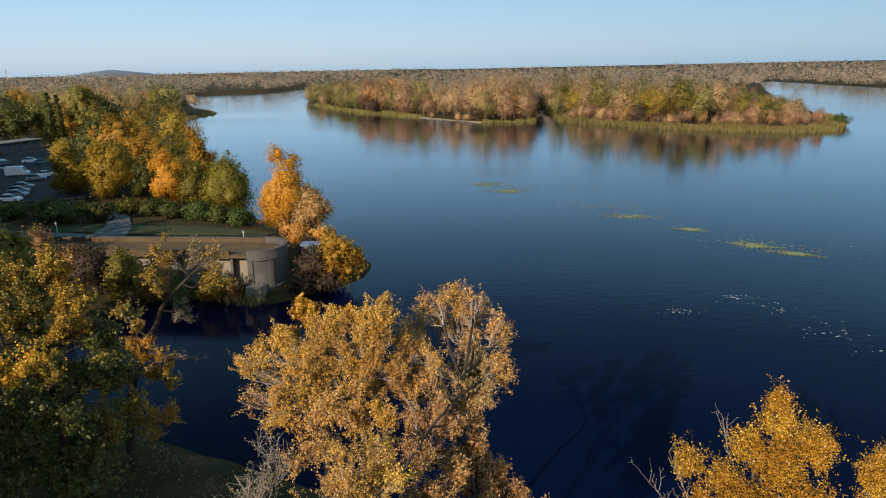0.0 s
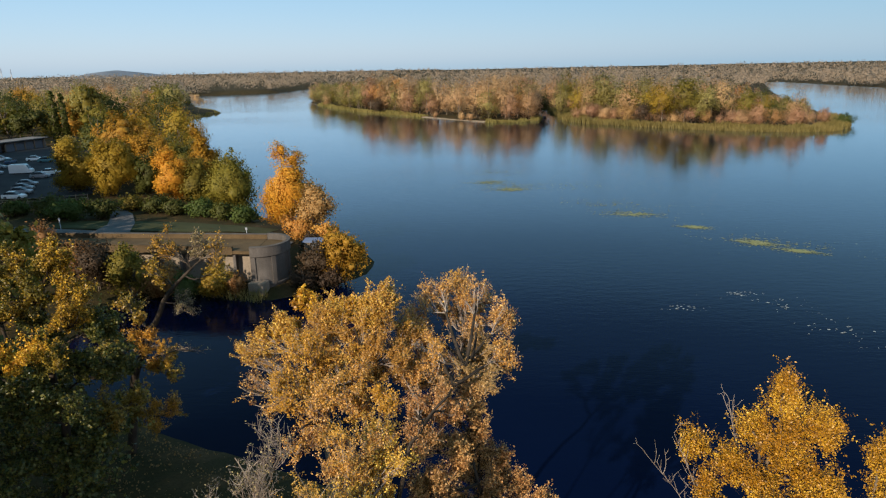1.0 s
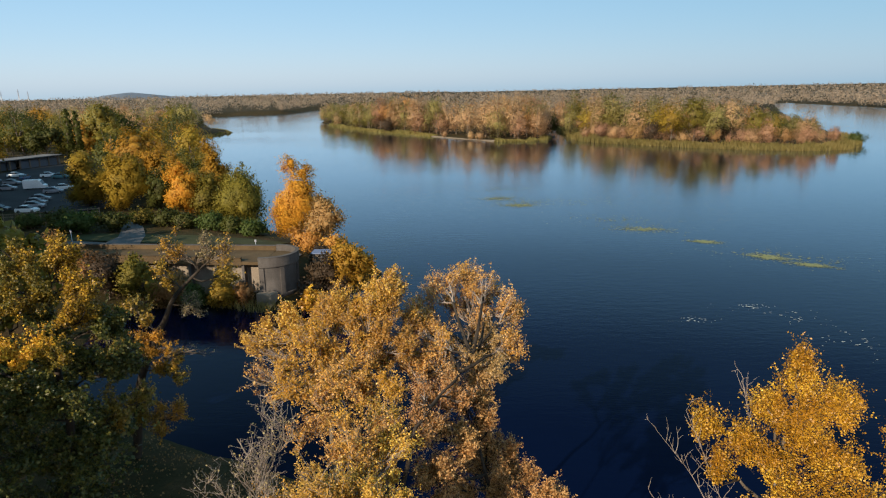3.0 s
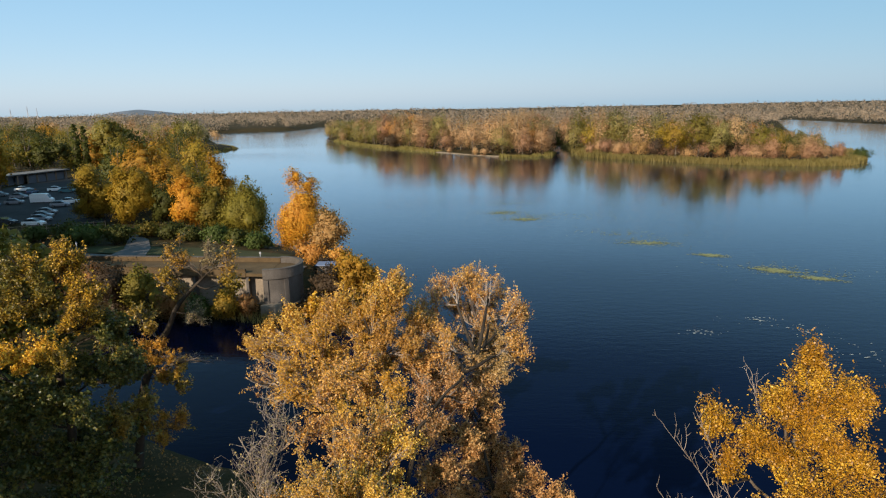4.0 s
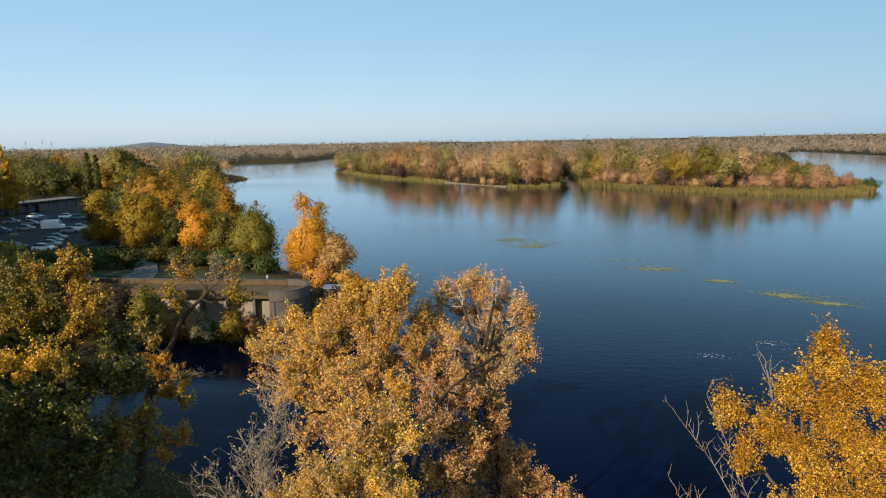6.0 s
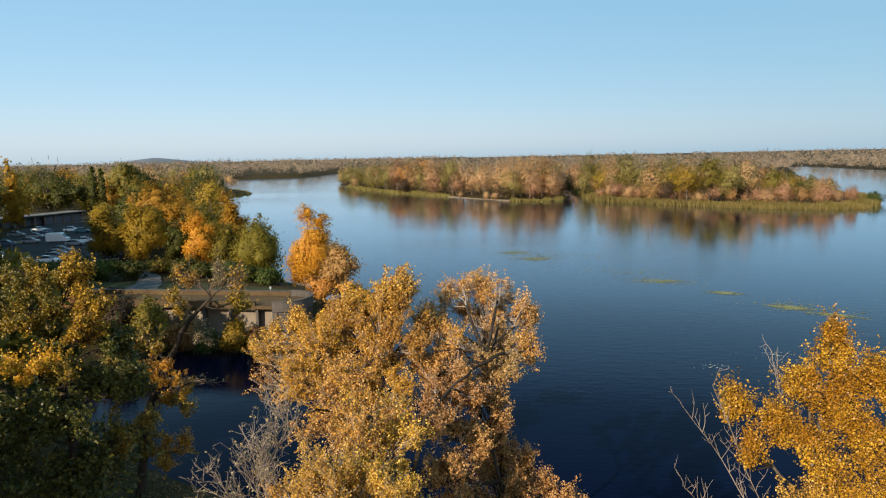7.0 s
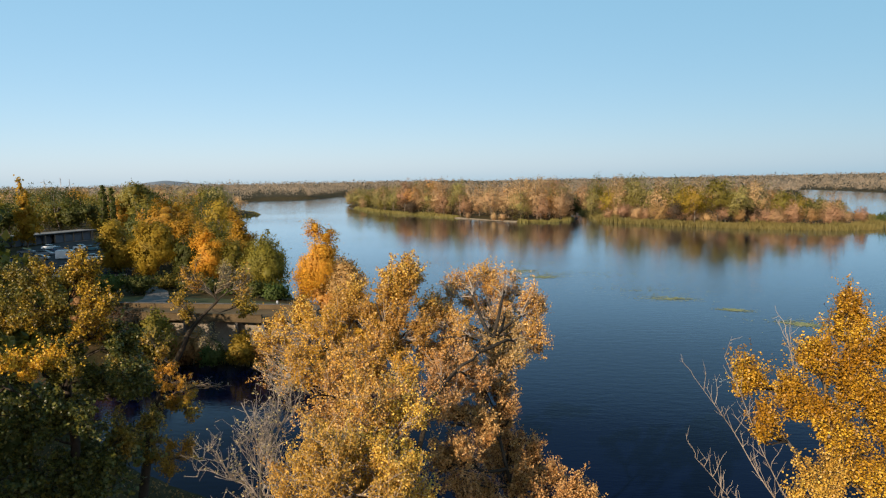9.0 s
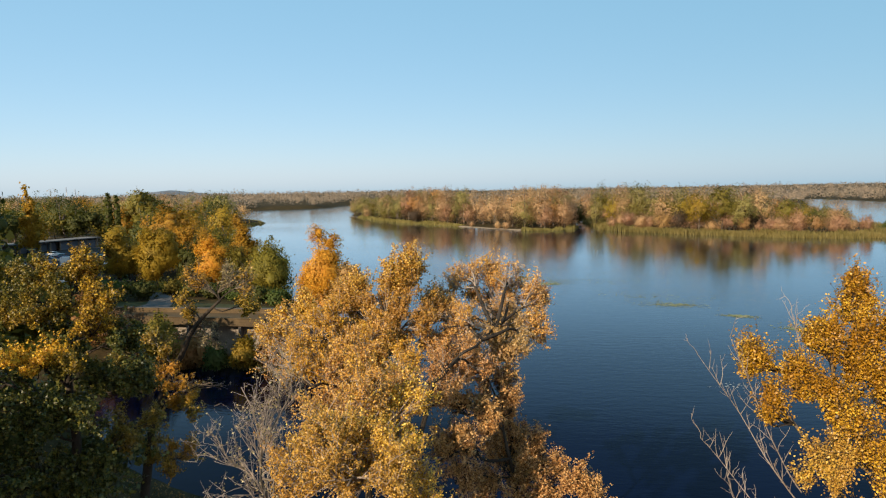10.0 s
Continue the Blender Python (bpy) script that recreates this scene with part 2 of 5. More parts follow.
def bm_mesh(name, bm, mat, smooth=False):
    me = bpy.data.meshes.new(name)
    bm.to_mesh(me)
    bm.free()
    me.materials.append(mat)
    if smooth:
        me.shade_smooth()
    return me


def box(sx, sy, sz, bevel=0.0, at=(0, 0, 0), bm=None):
    bm = bm or bmesh.new()
    made = bmesh.ops.create_cube(bm, size=1.0)["verts"]
    bmesh.ops.scale(bm, vec=(sx, sy, sz), verts=made)
    bmesh.ops.translate(bm, vec=at, verts=made)
    if bevel:
        es = list({e for v in made for e in v.link_edges})
        bmesh.ops.bevel(bm, geom=es, offset=bevel, segments=1, affect="EDGES")
    return bm


def tube_arrays(paths, sides=6):
    """Tapered tubes along paths; each path is a list of (point, radius)."""
    ring = np.arange(sides) * 2 * np.pi / sides
    cs, sn = np.cos(ring)[None, None, :, None], np.sin(ring)[None, None, :, None]
    verts, faces, base = [], [], 0
    for n in sorted({len(p) for p in paths}):
        same = [p for p in paths if len(p) == n]
        pts = np.array([[q for q, _ in p] for p in same], float)
        rad = np.array([[r for _, r in p] for p in same], float)[:, :, None, None]
        d = np.gradient(pts, axis=1)
        d /= np.linalg.norm(d, axis=2, keepdims=True) + 1e-9
        a = np.cross(d, (0.31, 0.87, 0.38))
        a /= np.linalg.norm(a, axis=2, keepdims=True) + 1e-9
        b = np.cross(d, a)
        verts.append((pts[:, :, None] + rad * (cs * a[:, :, None] + sn * b[:, :, None])).reshape(-1, 3))
        idx = base + np.arange(len(same) * n * sides).reshape(len(same), n, sides)
        nxt = np.roll(idx, -1, axis=2)
        faces += np.stack([idx[:, :-1], nxt[:, :-1], nxt[:, 1:], idx[:, 1:]], -1).reshape(-1, 4).tolist()
        faces += idx[:, -1].tolist()
        base += len(same) * n * sides
    return np.concatenate(verts), faces


def tube_mesh(name, paths, mat, sides=6):
    v, f = tube_arrays(paths, sides)
    return mesh_of(name, v, f, mat, True)


def bent(rng, a, b, r0, r1, n=6, sag=0.12, rise=0.0):
    """A crooked limb from a to b as a path for tube_mesh."""
    a, b = np.array(a, float), np.array(b, float)
    ln = np.linalg.norm(b - a)
    t = np.linspace(0, 1, n)[:, None]
    p = a + (b - a) * t
    s = sag * ln
    p = p + np.sin(np.pi * t) * rng.normal(0, s * 0.45, 3) + np.sin(2 * np.pi * t) * rng.normal(0, s * 0.3, 3) + np.sin(5 * np.pi * t) * rng.normal(0, s * 0.06, 3)
    p[:, 2] += rise * ln * np.sin(np.pi * t[:, 0])
    return [(p[k], r0 + (r1 - r0) * k / (n - 1)) for k in range(n)]


def leaf_quads(rng, at, size, long=1.5, droop=0.0, out=None, soft=0.0, lay=False):
    """Leaf-shaped pieces, turned at random, at the points given; with out, they face outwards, and soft rounds their shading; lay turns them flat to the crown."""
    n = len(at)
    d = rng.normal(size=(n, 3))
    d[:, 2] -= droop * 2
    d /= np.linalg.norm(d, axis=1, keepdims=True)
    e = np.cross(d, rng.normal(size=(n, 3)))
    e /= np.linalg.norm(e, axis=1, keepdims=True) + 1e-9
    if lay:
        nrm = out + rng.normal(0, 0.4, (n, 3))
        nrm /= np.linalg.norm(nrm, axis=1, keepdims=True) + 1e-9
        d = d - nrm * (d * nrm).sum(1, keepdims=True)
        d /= np.linalg.norm(d, axis=1, keepdims=True) + 1e-9
        e = np.cross(nrm, d)
    nrm = np.cross(d, e)
    if out is not None:
        flip = ((nrm * out).sum(1) < 0)[:, None]
        e, nrm = np.where(flip, -e, e), np.where(flip, -nrm, nrm)
    s = size * rng.uniform(0.6, 1.35, (n, 1))
    q = np.empty((n, 4, 3))
    q[:, 0] = at - d * s * long * 0.5
    q[:, 1] = at - e * s * 0.5 - d * s * 0.08
    q[:, 2] = at + d * s * long * 0.5
    q[:, 3] = at + e * s * 0.5 - d * s * 0.08
    if out is None:
        return q
    m = nrm * (1 - soft) + out * soft
    m /= np.linalg.norm(m, axis=1, keepdims=True) + 1e-9
    return q, np.repeat(m, 4, axis=0)


def unit_core():
    """A rough ball of six four-cornered faces, as an array n x 4 x 3."""
    out = []
    for axis in range(3):
        for sign in (-1, 1):
            face = []
            for a, b_ in ((-1, -1), (1, -1), (1, 1), (-1, 1)):
                v = np.zeros(3)
                v[axis], v[(axis + 1) % 3], v[(axis + 2) % 3] = sign, a * sign, b_
                face.append(v / np.linalg.norm(v))
            out.append(face)
    return np.array(out)


CORE = unit_core()


def finer(q):
    """Each face cut into four, on the ball, a little uneven."""
    mid = (q + np.roll(q, -1, axis=1)) / 2
    out = np.concatenate([np.stack([q[:, k], mid[:, k], q.mean(1), mid[:, k - 1]], 1) for k in range(4)])
    out /= np.linalg.norm(out, axis=2, keepdims=True)
    return out * (1 + 0.14 * np.sin(out @ np.array((5.1, 3.7, 4.3)))[:, :, None])


FINE_CORE = finer(CORE)


def core_quads(centres, radii):
    """Solid hearts of leaf masses, with rounded shading."""
    c, r = np.asarray(centres, float)[:, None, None], np.asarray(radii, float)[:, None, None]
    shape = FINE_CORE if len(c) < 600 else CORE
    q = c + shape[None] * r
    m = np.broadcast_to(shape[None] + np.array((0, 0, 0.15)), q.shape)
    m = m / np.linalg.norm(m, axis=-1, keepdims=True)
    return q.reshape(-1, 4, 3), m.reshape(-1, 3)


def on_lobe(rng, n, c, r, inner=0.45):
    d = rng.normal(size=(n, 3))
    d /= np.linalg.norm(d, axis=1, keepdims=True)
    k = 1 - (1 - inner) * rng.uniform(0, 1, (n, 1)) ** 1.6
    return np.array(c) + d * k * np.array(r)


# ---------------------------------------------------------------- ground and water
LAND_NEAR = [(900, -60), (120, 0), (50, 12), (26, 20), (12, 26), (2, 31), (-8, 37.5), (-16, 41.5), (-22, 44), (-29, 48), (-36, 54), (-41, 62), (-43, 71),
             (-40, 77.5), (-33, 77.6), (-27.5, 75.2), (-24, 74.2), (-20, 76.5), (-16, 80.5), (-12.6, 84), (-12, 90), (-15, 98), (-22, 107), (-31, 115), (-38.5, 122),
             (-45, 134), (-60, 172), (-86, 225), (-116, 285), (-146, 337), (-160, 395), (-160, 440), (-168, 458), (-190, 486), (-240, 590), (-290, 700),
             (-305, 770), (-255, 791), (-226, 812), (-216, 908), (-215, 985), (-150, 1040), (-100, 6000), (-6000, 6000), (-6000, -900), (900, -900)]
LAND_ISLES = [(-140, 1060), (-165, 900), (-150, 720), (-126, 560), (-110, 520), (-92, 478), (-68, 433), (-42, 399), (-20, 370), (0, 341), (14, 327), (30, 323),
              (40, 332), (45, 352), (47, 385), (51, 420), (56, 402), (55.5, 363), (55, 324), (63, 309), (82, 290), (100, 273), (118, 262), (133, 256.5), (147, 258.5),
              (159, 270), (168, 286), (182, 318), (205, 390), (235, 480), (300, 640), (390, 850), (409, 862), (406, 771), (393, 630), (400, 540), (440, 460), (620, 330),
              (1000, 220), (6000, 100), (6000, 6000), (-120, 6000)]


def shore_distance(px, py, poly):
    """Distance to the outline, positive inside."""
    p = np.stack([px, py], 1)
    best = np.full(len(p), 1e12)
    inside = np.zeros(len(p), bool)
    for (ax, ay), (bx, by) in zip(poly, poly[1:] + poly[:1]):
        ab = np.array((bx - ax, by - ay))
        t = np.clip(((p - (ax, ay)) @ ab) / (ab @ ab), 0, 1)
        best = np.minimum(best, ((p - (ax, ay) - t[:, None] * ab) ** 2).sum(1))
        if ay != by:
            cross = ((ay > py) != (by > py)) & (px < (bx - ax) * (py - ay) / (by - ay) + ax)
            inside ^= cross
    d = np.sqrt(best)
    return np.where(inside, d, -d)


def land_height(px, py):
    px, py = np.asarray(px, float), np.asarray(py, float)
    a, b = shore_distance(px, py, LAND_NEAR), shore_distance(px, py, LAND_ISLES)
    left = 1 / (1 + np.exp(-(py - 62) / 4))
    cap_a = 1.8 + left * 2.2 + 1.5 * np.exp(-((py - 91) / 6.5) ** 2) * (px < -18) * np.clip((-px - 18) / 8, 0, 1)
    cap_a = cap_a + np.clip((py - 420) / 1500, 0, 1) * 3 * (px < -100)
    ha = np.where(a > 0, cap_a * (1 - np.exp(-np.maximum(a, 0) * 0.42 / cap_a)), np.maximum(a * 0.4, -3))
    hb = np.where(b > 0, 1.2 * (1 - np.exp(-np.maximum(b, 0) * 0.15)), np.maximum(b * 0.3, -3))
    return np.maximum(ha, hb)


def height_at(x, y):
    return float(land_height(np.array([x]), np.array([y]))[0])


def build_ground():
    nx, ny = 220, 300
    u = np.linspace(-1, 1, nx)
    x = 55 * np.sinh(u * math.asinh(5200 / 55))
    v = np.linspace(-0.62, 1, ny)
    y = 70 + 70 * np.sinh(v * math.asinh(5600 / 70))
    gx, gy = np.meshgrid(x, y)
    fx, fy = gx.ravel(), gy.ravel()
    z = land_height(fx, fy)
    z = z + np.where(z > 0.3, 0.12 * np.sin(fx * 0.9 + np.sin(fy * 0.7) * 2) * np.sin(fy * 0.8), 0)
    idx = np.arange(nx * ny).reshape(ny, nx)
    f = np.stack([idx[:-1, :-1], idx[:-1, 1:], idx[1:, 1:], idx[1:, :-1]], -1).reshape(-1, 4)
    me = mesh_of("ground", np.stack([fx, fy, z], 1), f.tolist(), GROUND, True)
    tagged(new("ground", me), "grassy autumn river banks strewn with fallen leaves", "ground", kind="structure")
    w = 5600
    bm = bmesh.new()
    bmesh.ops.create_grid(bm, x_segments=8, y_segments=8, size=w)
    tagged(new("water", bm_mesh("water", bm, WATER)), "calm dark blue river water with fine ripples", "water", kind="structure")


build_ground()


# ---------------------------------------------------------------- trees
SMALL = {}


def crown_lobes(rng, shape, h, r):
    """Centres and radii of the leaf masses of a crown that starts at the ground and is h high."""
    out = []
    if shape == "spire":
        for k in range(7):
            f = k / 6
            rr = r * (0.62 + 0.5 * math.sin(math.pi * min(1, f * 1.15 + 0.12))) * (1 - 0.55 * f)
            out.append(((rng.normal(0, r * 0.16), rng.normal(0, r * 0.16), h * (0.2 + 0.70 * f)), (rr, rr, h * 0.12)))
        for k in range(5):
            a, f = rng.uniform(0, 6.28), rng.uniform(0.15, 0.7)
            out.append(((math.cos(a) * r * 0.55 * (1 - f * 0.6), math.sin(a) * r * 0.55 * (1 - f * 0.6), h * (0.2 + 0.55 * f)), (r * 0.42, r * 0.42, h * 0.11)))
    elif shape == "column":
        for k in range(6):
            f = k / 5
            out.append(((0, 0, h * (0.18 + 0.74 * f)), (r * (1 - 0.6 * f * f), r * (1 - 0.6 * f * f), h * 0.12)))
    elif shape == "bush":
        for k in range(7):
            a, q = rng.uniform(0, 6.28), rng.uniform(0, 0.6)
            out.append(((math.cos(a) * r * q, math.sin(a) * r * q, h * rng.uniform(0.3, 0.66)), (r * 0.5, r * 0.5, h * 0.34)))
    elif shape == "plume":
        for k in range(11):
            a, q = k * 2.4 + rng.uniform(-0.3, 0.3), math.sqrt((k + 0.3) / 11)
            top = h * (1 - 0.42 * q * q) * rng.uniform(0.86, 1.0)
            w = r * rng.uniform(0.36, 0.50)
            out.append(((math.cos(a) * r * 0.62 * q, math.sin(a) * r * 0.62 * q, top * 0.53), (w, w, top * 0.47)))
    elif shape == "tall":
        out.append(((0, 0, h * 0.50), (r * 0.60, r * 0.60, h * 0.40)))
        for k in range(14):
            a, e = k * 2.4 + rng.uniform(-0.4, 0.4), rng.uniform(-1.0, 1.0)
            q = r * 0.70 * math.sqrt(max(0.05, 1 - (e * 0.9) ** 2))
            out.append(((math.cos(a) * q, math.sin(a) * q, h * (0.48 + 0.38 * e)), (r * rng.uniform(0.26, 0.42),) * 2 + (h * rng.uniform(0.08, 0.16),)))
    else:
        out.append(((0, 0, h * 0.54), (r * 0.62, r * 0.62, h * 0.32)))
        for k in range(11):
            a, e = k * 2.4 + rng.uniform(-0.4, 0.4), rng.uniform(-0.75, 1.0)
            q = r * 0.68 * math.cos(e * 1.1)
            out.append(((math.cos(a) * q, math.sin(a) * q, h * (0.54 + 0.30 * e)), (r * rng.uniform(0.34, 0.48),) * 2 + (h * rng.uniform(0.12, 0.17),)))
    return out


def crown_mesh(rng, lobes, mat, clumps, leaves, size, tight, droop=0.0, soft=0.72, core=0.0):
    vol = np.array([a * b + b * c + a * c for _, (a, b, c) in lobes])
    pick = rng.choice(len(lobes), clumps, p=vol / vol.sum())
    c = np.concatenate([on_lobe(rng, 1, *lobes[k], 0.45 if droop >= 0 else 0.6) for k in pick])
    n = np.clip(rng.normal(leaves, leaves * 0.35, clumps), 3, None).astype(int)
    at = np.repeat(c, n, axis=0)
    spread = np.repeat(rng.uniform(0.6, 1.3, clumps), n)[:, None] * tight
    off = rng.normal(size=at.shape) * spread
    if droop > 0:
        off[:, 2] = -np.abs(off[:, 2]) * (1 + 2.2 * droop)
    mid = np.average(np.array([c_ for c_, _ in lobes]), axis=0)
    own = np.repeat(np.array([lobes[k][0] for k in pick]), n, axis=0)
    at = at + off
    keep = at[:, 2] > 0.15
    at, own = at[keep], own[keep]
    share = 0.45 if droop >= 0 else 0.22
    out = away(at, mid) * (1 - share) + away(at, own) * share
    out /= np.linalg.norm(out, axis=1, keepdims=True) + 1e-9
    leaves_ = leaf_quads(rng, at, size, 1.5, droop, out, soft, droop < 0)
    if core:
        leaves_ = joined([leaves_, core_quads([c_ for c_, _ in lobes], [np.array(r_) * core for _, r_ in lobes])])
    return quads_mesh("crown", leaves_, mat)


def small_tree(seed, shape, h, r, palette, clumps, leaves, size, tight, bark=None, droop=0.0, name="tree", core=0.5):
    """A whole tree with its foot at the origin: trunk with limbs, and a crown."""
    rng = np.random.default_rng(seed)
    lobes = crown_lobes(rng, shape, h, r)
    root = new(name)
    tr = max(0.1, h * 0.016)
    paths = []
    if shape == "bush":
        for c, _ in lobes[:5]:
            paths.append(bent(rng, (rng.normal(0, r * 0.1), rng.normal(0, r * 0.1), -0.2), c, tr * 0.5, tr * 0.15, 5))
    else:
        top = (rng.normal(0, r * 0.1), rng.normal(0, r * 0.1), h * 0.82)
        main = bent(rng, (0, 0, -0.4), top, tr, tr * 0.18, 7, 0.05)
        paths.append(main)
        for c, _ in lobes[1:7]:
            k = min(5, max(1, int(6 * (c[2] / h) - 1)))
            paths.append(bent(rng, main[k][0], c, tr * 0.42, tr * 0.1, 4, 0.15))
    part("trunk", tube_mesh("trunk", paths, bark or BARK, 4), root)
    part("crown", crown_mesh(rng, lobes, SOFT[palette], clumps, leaves, size, tight, droop, 0.92 if droop < 0 else 0.72, core), root)
    return root


LABELS = {
    "amber": "amber yellow tree in autumn leaf", "umber": "dull brown autumn tree",
    "gold": "golden yellow poplar in autumn leaf", "bright": "bright yellow birch in autumn leaf", "orange": "orange autumn tree with dense leaves",
    "brown": "brown half-bare autumn tree", "rust": "reddish brown leafless shrub", "copper": "copper brown autumn willow", "olive": "olive green tree turning yellow",
    "lime": "yellow-green tree turning in autumn", "green": "dark green broad tree", "bush": "dark green low bush", "grey": "grey-brown almost bare tree",
    "hazel": "brown autumn willow, paled in colour for haze", "moss": "moss green tree turning brown", "rosy": "reddish brown leafless shrub", "thicket": "dark brown leafless thicket", "maple": "green and yellow maple in autumn leaf", "flame": "deep orange autumn tree",
}


def plant(key, x, y, h, r, palette, shape, seed, group="", clumps=70, leaves=12, size=0.8, tight=0.7, name="tree", variants=2, z=None, droop=0.0, label=""):
    """Plants a tree of a kind: the first of a kind is built, the rest are turned and scaled copies."""
    rng = random.Random(seed * 7919 + int(x * 13) + int(y * 7))
    kind = (key, palette, shape, rng.randrange(variants), name)
    z = height_at(x, y) if z is None else z
    if kind not in SMALL:
        usual = (7.0 if shape == "bush" else 18.0) if key.startswith("isle") else h
        root = small_tree(hash_of(kind), shape, 10.0, 10.0 * r / h, palette, clumps, leaves, size * 10 / usual, tight * 10 / usual, droop=droop, name=name, core=0.0 if droop < 0 else 0.5)
        tagged(root, label or LABELS[palette], "shrub" if shape == "bush" else "tree", group)
        SMALL[kind] = (root, 10.0 * r / h)
        ob = root
        ob.matrix_basis = Matrix.Translation((x, y, z)) @ Matrix.Rotation(rng.uniform(0, 6.28), 4, "Z") @ Matrix.Diagonal((h / 10, h / 10, h / 10, 1))
        return ob
    proto, pr = SMALL[kind]
    sx = r / pr
    m = Matrix.Translation((x, y, z)) @ Matrix.Rotation(rng.uniform(0, 6.28), 4, "Z")
    ob = copy_thing(proto, m)
    ob.scale = (sx, sx * rng.uniform(0.9, 1.1), h / 10)
    if label:
        tagged(ob, label)
    return ob


def hash_of(kind):
    s = 0
    for ch in repr(kind):
        s = (s * 131 + ord(ch)) % 1000003
    return s


def limb_from(trunk, c):
    """The place on a trunk from which a limb leaves for a leaf mass at c."""
    best, cost = trunk[-1][0], 1e9
    for p, _ in trunk[1:]:
        d = np.linalg.norm(np.array(c) - p)
        rise = c[2] - p[2]
        k = 0.5 * abs(rise - 0.6 * d) + 0.7 * d + (2 if rise < -0.3 else 0)
        if k < cost:
            best, cost = p, k
    return best


def big_tree(name, seed, stem, r0, lobes, bark, label, twig_bark=None, category="tree", rise=0.22, loose=0.70, feathers=0.14, stout=1.0):
    """A large tree: stem points, then leaf masses (centre, radii, palette, twigs, leaves on a twig, leaf size)."""
    rng = np.random.default_rng(seed)
    root = new(name)
    root.location = stem[0]
    o = np.array(stem[0])
    pts = [np.array(p) - o for p in stem]
    trunk = []
    for k in range(len(pts) - 1):
        a = r0 * (1 - 0.75 * k / (len(pts) - 1))
        b = r0 * (1 - 0.75 * (k + 1) / (len(pts) - 1))
        seg = bent(rng, pts[k], pts[k + 1], a, b, 5, 0.06)
        trunk += seg if not trunk else seg[1:]
    part("trunk", tube_mesh("trunk", [trunk], bark, 9), root)
    twig_paths, by_palette = [], {}
    for c, r, pal, twigs, leaves, size in lobes:
        c = np.array(c) - o
        start = limb_from(trunk, c)
        ln = np.linalg.norm(c - start)
        far = c + (c - start) / (ln + 1e-6) * min(r) * 0.5
        limb = bent(rng, start, far, stout * min(0.10, 0.025 + ln * 0.012), stout * 0.025, 8, 0.10, 0.04)
        part("limb", tube_mesh("limb", [limb], bark, 6), root)
        subs = on_lobe(rng, 8, c, np.array(r) * loose, 0.45)
        own = rng.integers(0, 8, twigs)
        ends = subs[own] + on_lobe(rng, twigs, (0, 0, 0), np.array(r) * 0.40, 0.1) * rng.uniform(0.6, 1.25, (8, 1))[own]
        ends[:, 2] += rng.uniform(0, rise, twigs) * r[2]
        feather = rng.uniform(size=twigs) < feathers
        ends[feather] = c + (ends[feather] - c) * 1.12 + (0, 0, 0.22)
        boughs = []
        for q in subs:
            k = int(np.argmin([np.linalg.norm(p - q) + 0.8 * max(0, p[2] - q[2]) for p, _ in limb[2:]])) + 2
            boughs.append(bent(rng, limb[max(1, k - 2)][0], q, stout * 0.030, stout * 0.012, 6, 0.16, 0.05))
        twig_paths += boughs
        for e, o_ in zip(ends, own):
            k = rng.integers(1, 6)
            s = boughs[o_][k][0]
            tw = bent(rng, s, e, stout * 0.014, stout * 0.004, 5, 0.14, 0.08)
            if rng.uniform() < 0.85 or leaves < 12:
                twig_paths.append([tw[0], tw[2], tw[4]] if leaves > 20 else tw)
            tp = np.array([p for p, _ in tw])
            side = []
            for _ in range(2):
                a = tp[rng.integers(2, 5)]
                b = a + rng.normal(0, 0.18, 3) + (0, 0, 0.16)
                if rng.uniform() < 0.55 or leaves < 12:
                    twig_paths.append([(a, 0.007), (b, 0.003)])
                side.append((a, b))
            n = max(0, int(rng.normal(leaves, leaves * 0.45)))
            if n:
                f = rng.uniform(0.35, 1.0, n) * 4
                i = np.minimum(f.astype(int), 3)
                at = tp[i] + (tp[i + 1] - tp[i]) * (f - i)[:, None]
                m = int(n * 0.55)
                which = rng.integers(0, 2, m)
                w = rng.uniform(0.05, 1.0, (m, 1))
                sa, sb = np.array([s_[0] for s_ in side]), np.array([s_[1] for s_ in side])
                at[:m] = sa[which] + (sb[which] - sa[which]) * w
                at = at + rng.normal(0, 0.022 + size * 0.45, at.shape)
                by_palette.setdefault(pal, []).append(leaf_quads(rng, at, size, 1.3, 0, away(at, c, 0.3), 0.05))
    part("brushwood", tube_mesh("brushwood", twig_paths, twig_bark or bark, 3), root, kind="stuff")
    for pal, qs in by_palette.items():
        part("foliage", quads_mesh("foliage", joined(qs), LEAF[pal]), root)
    return tagged(root, label, category)


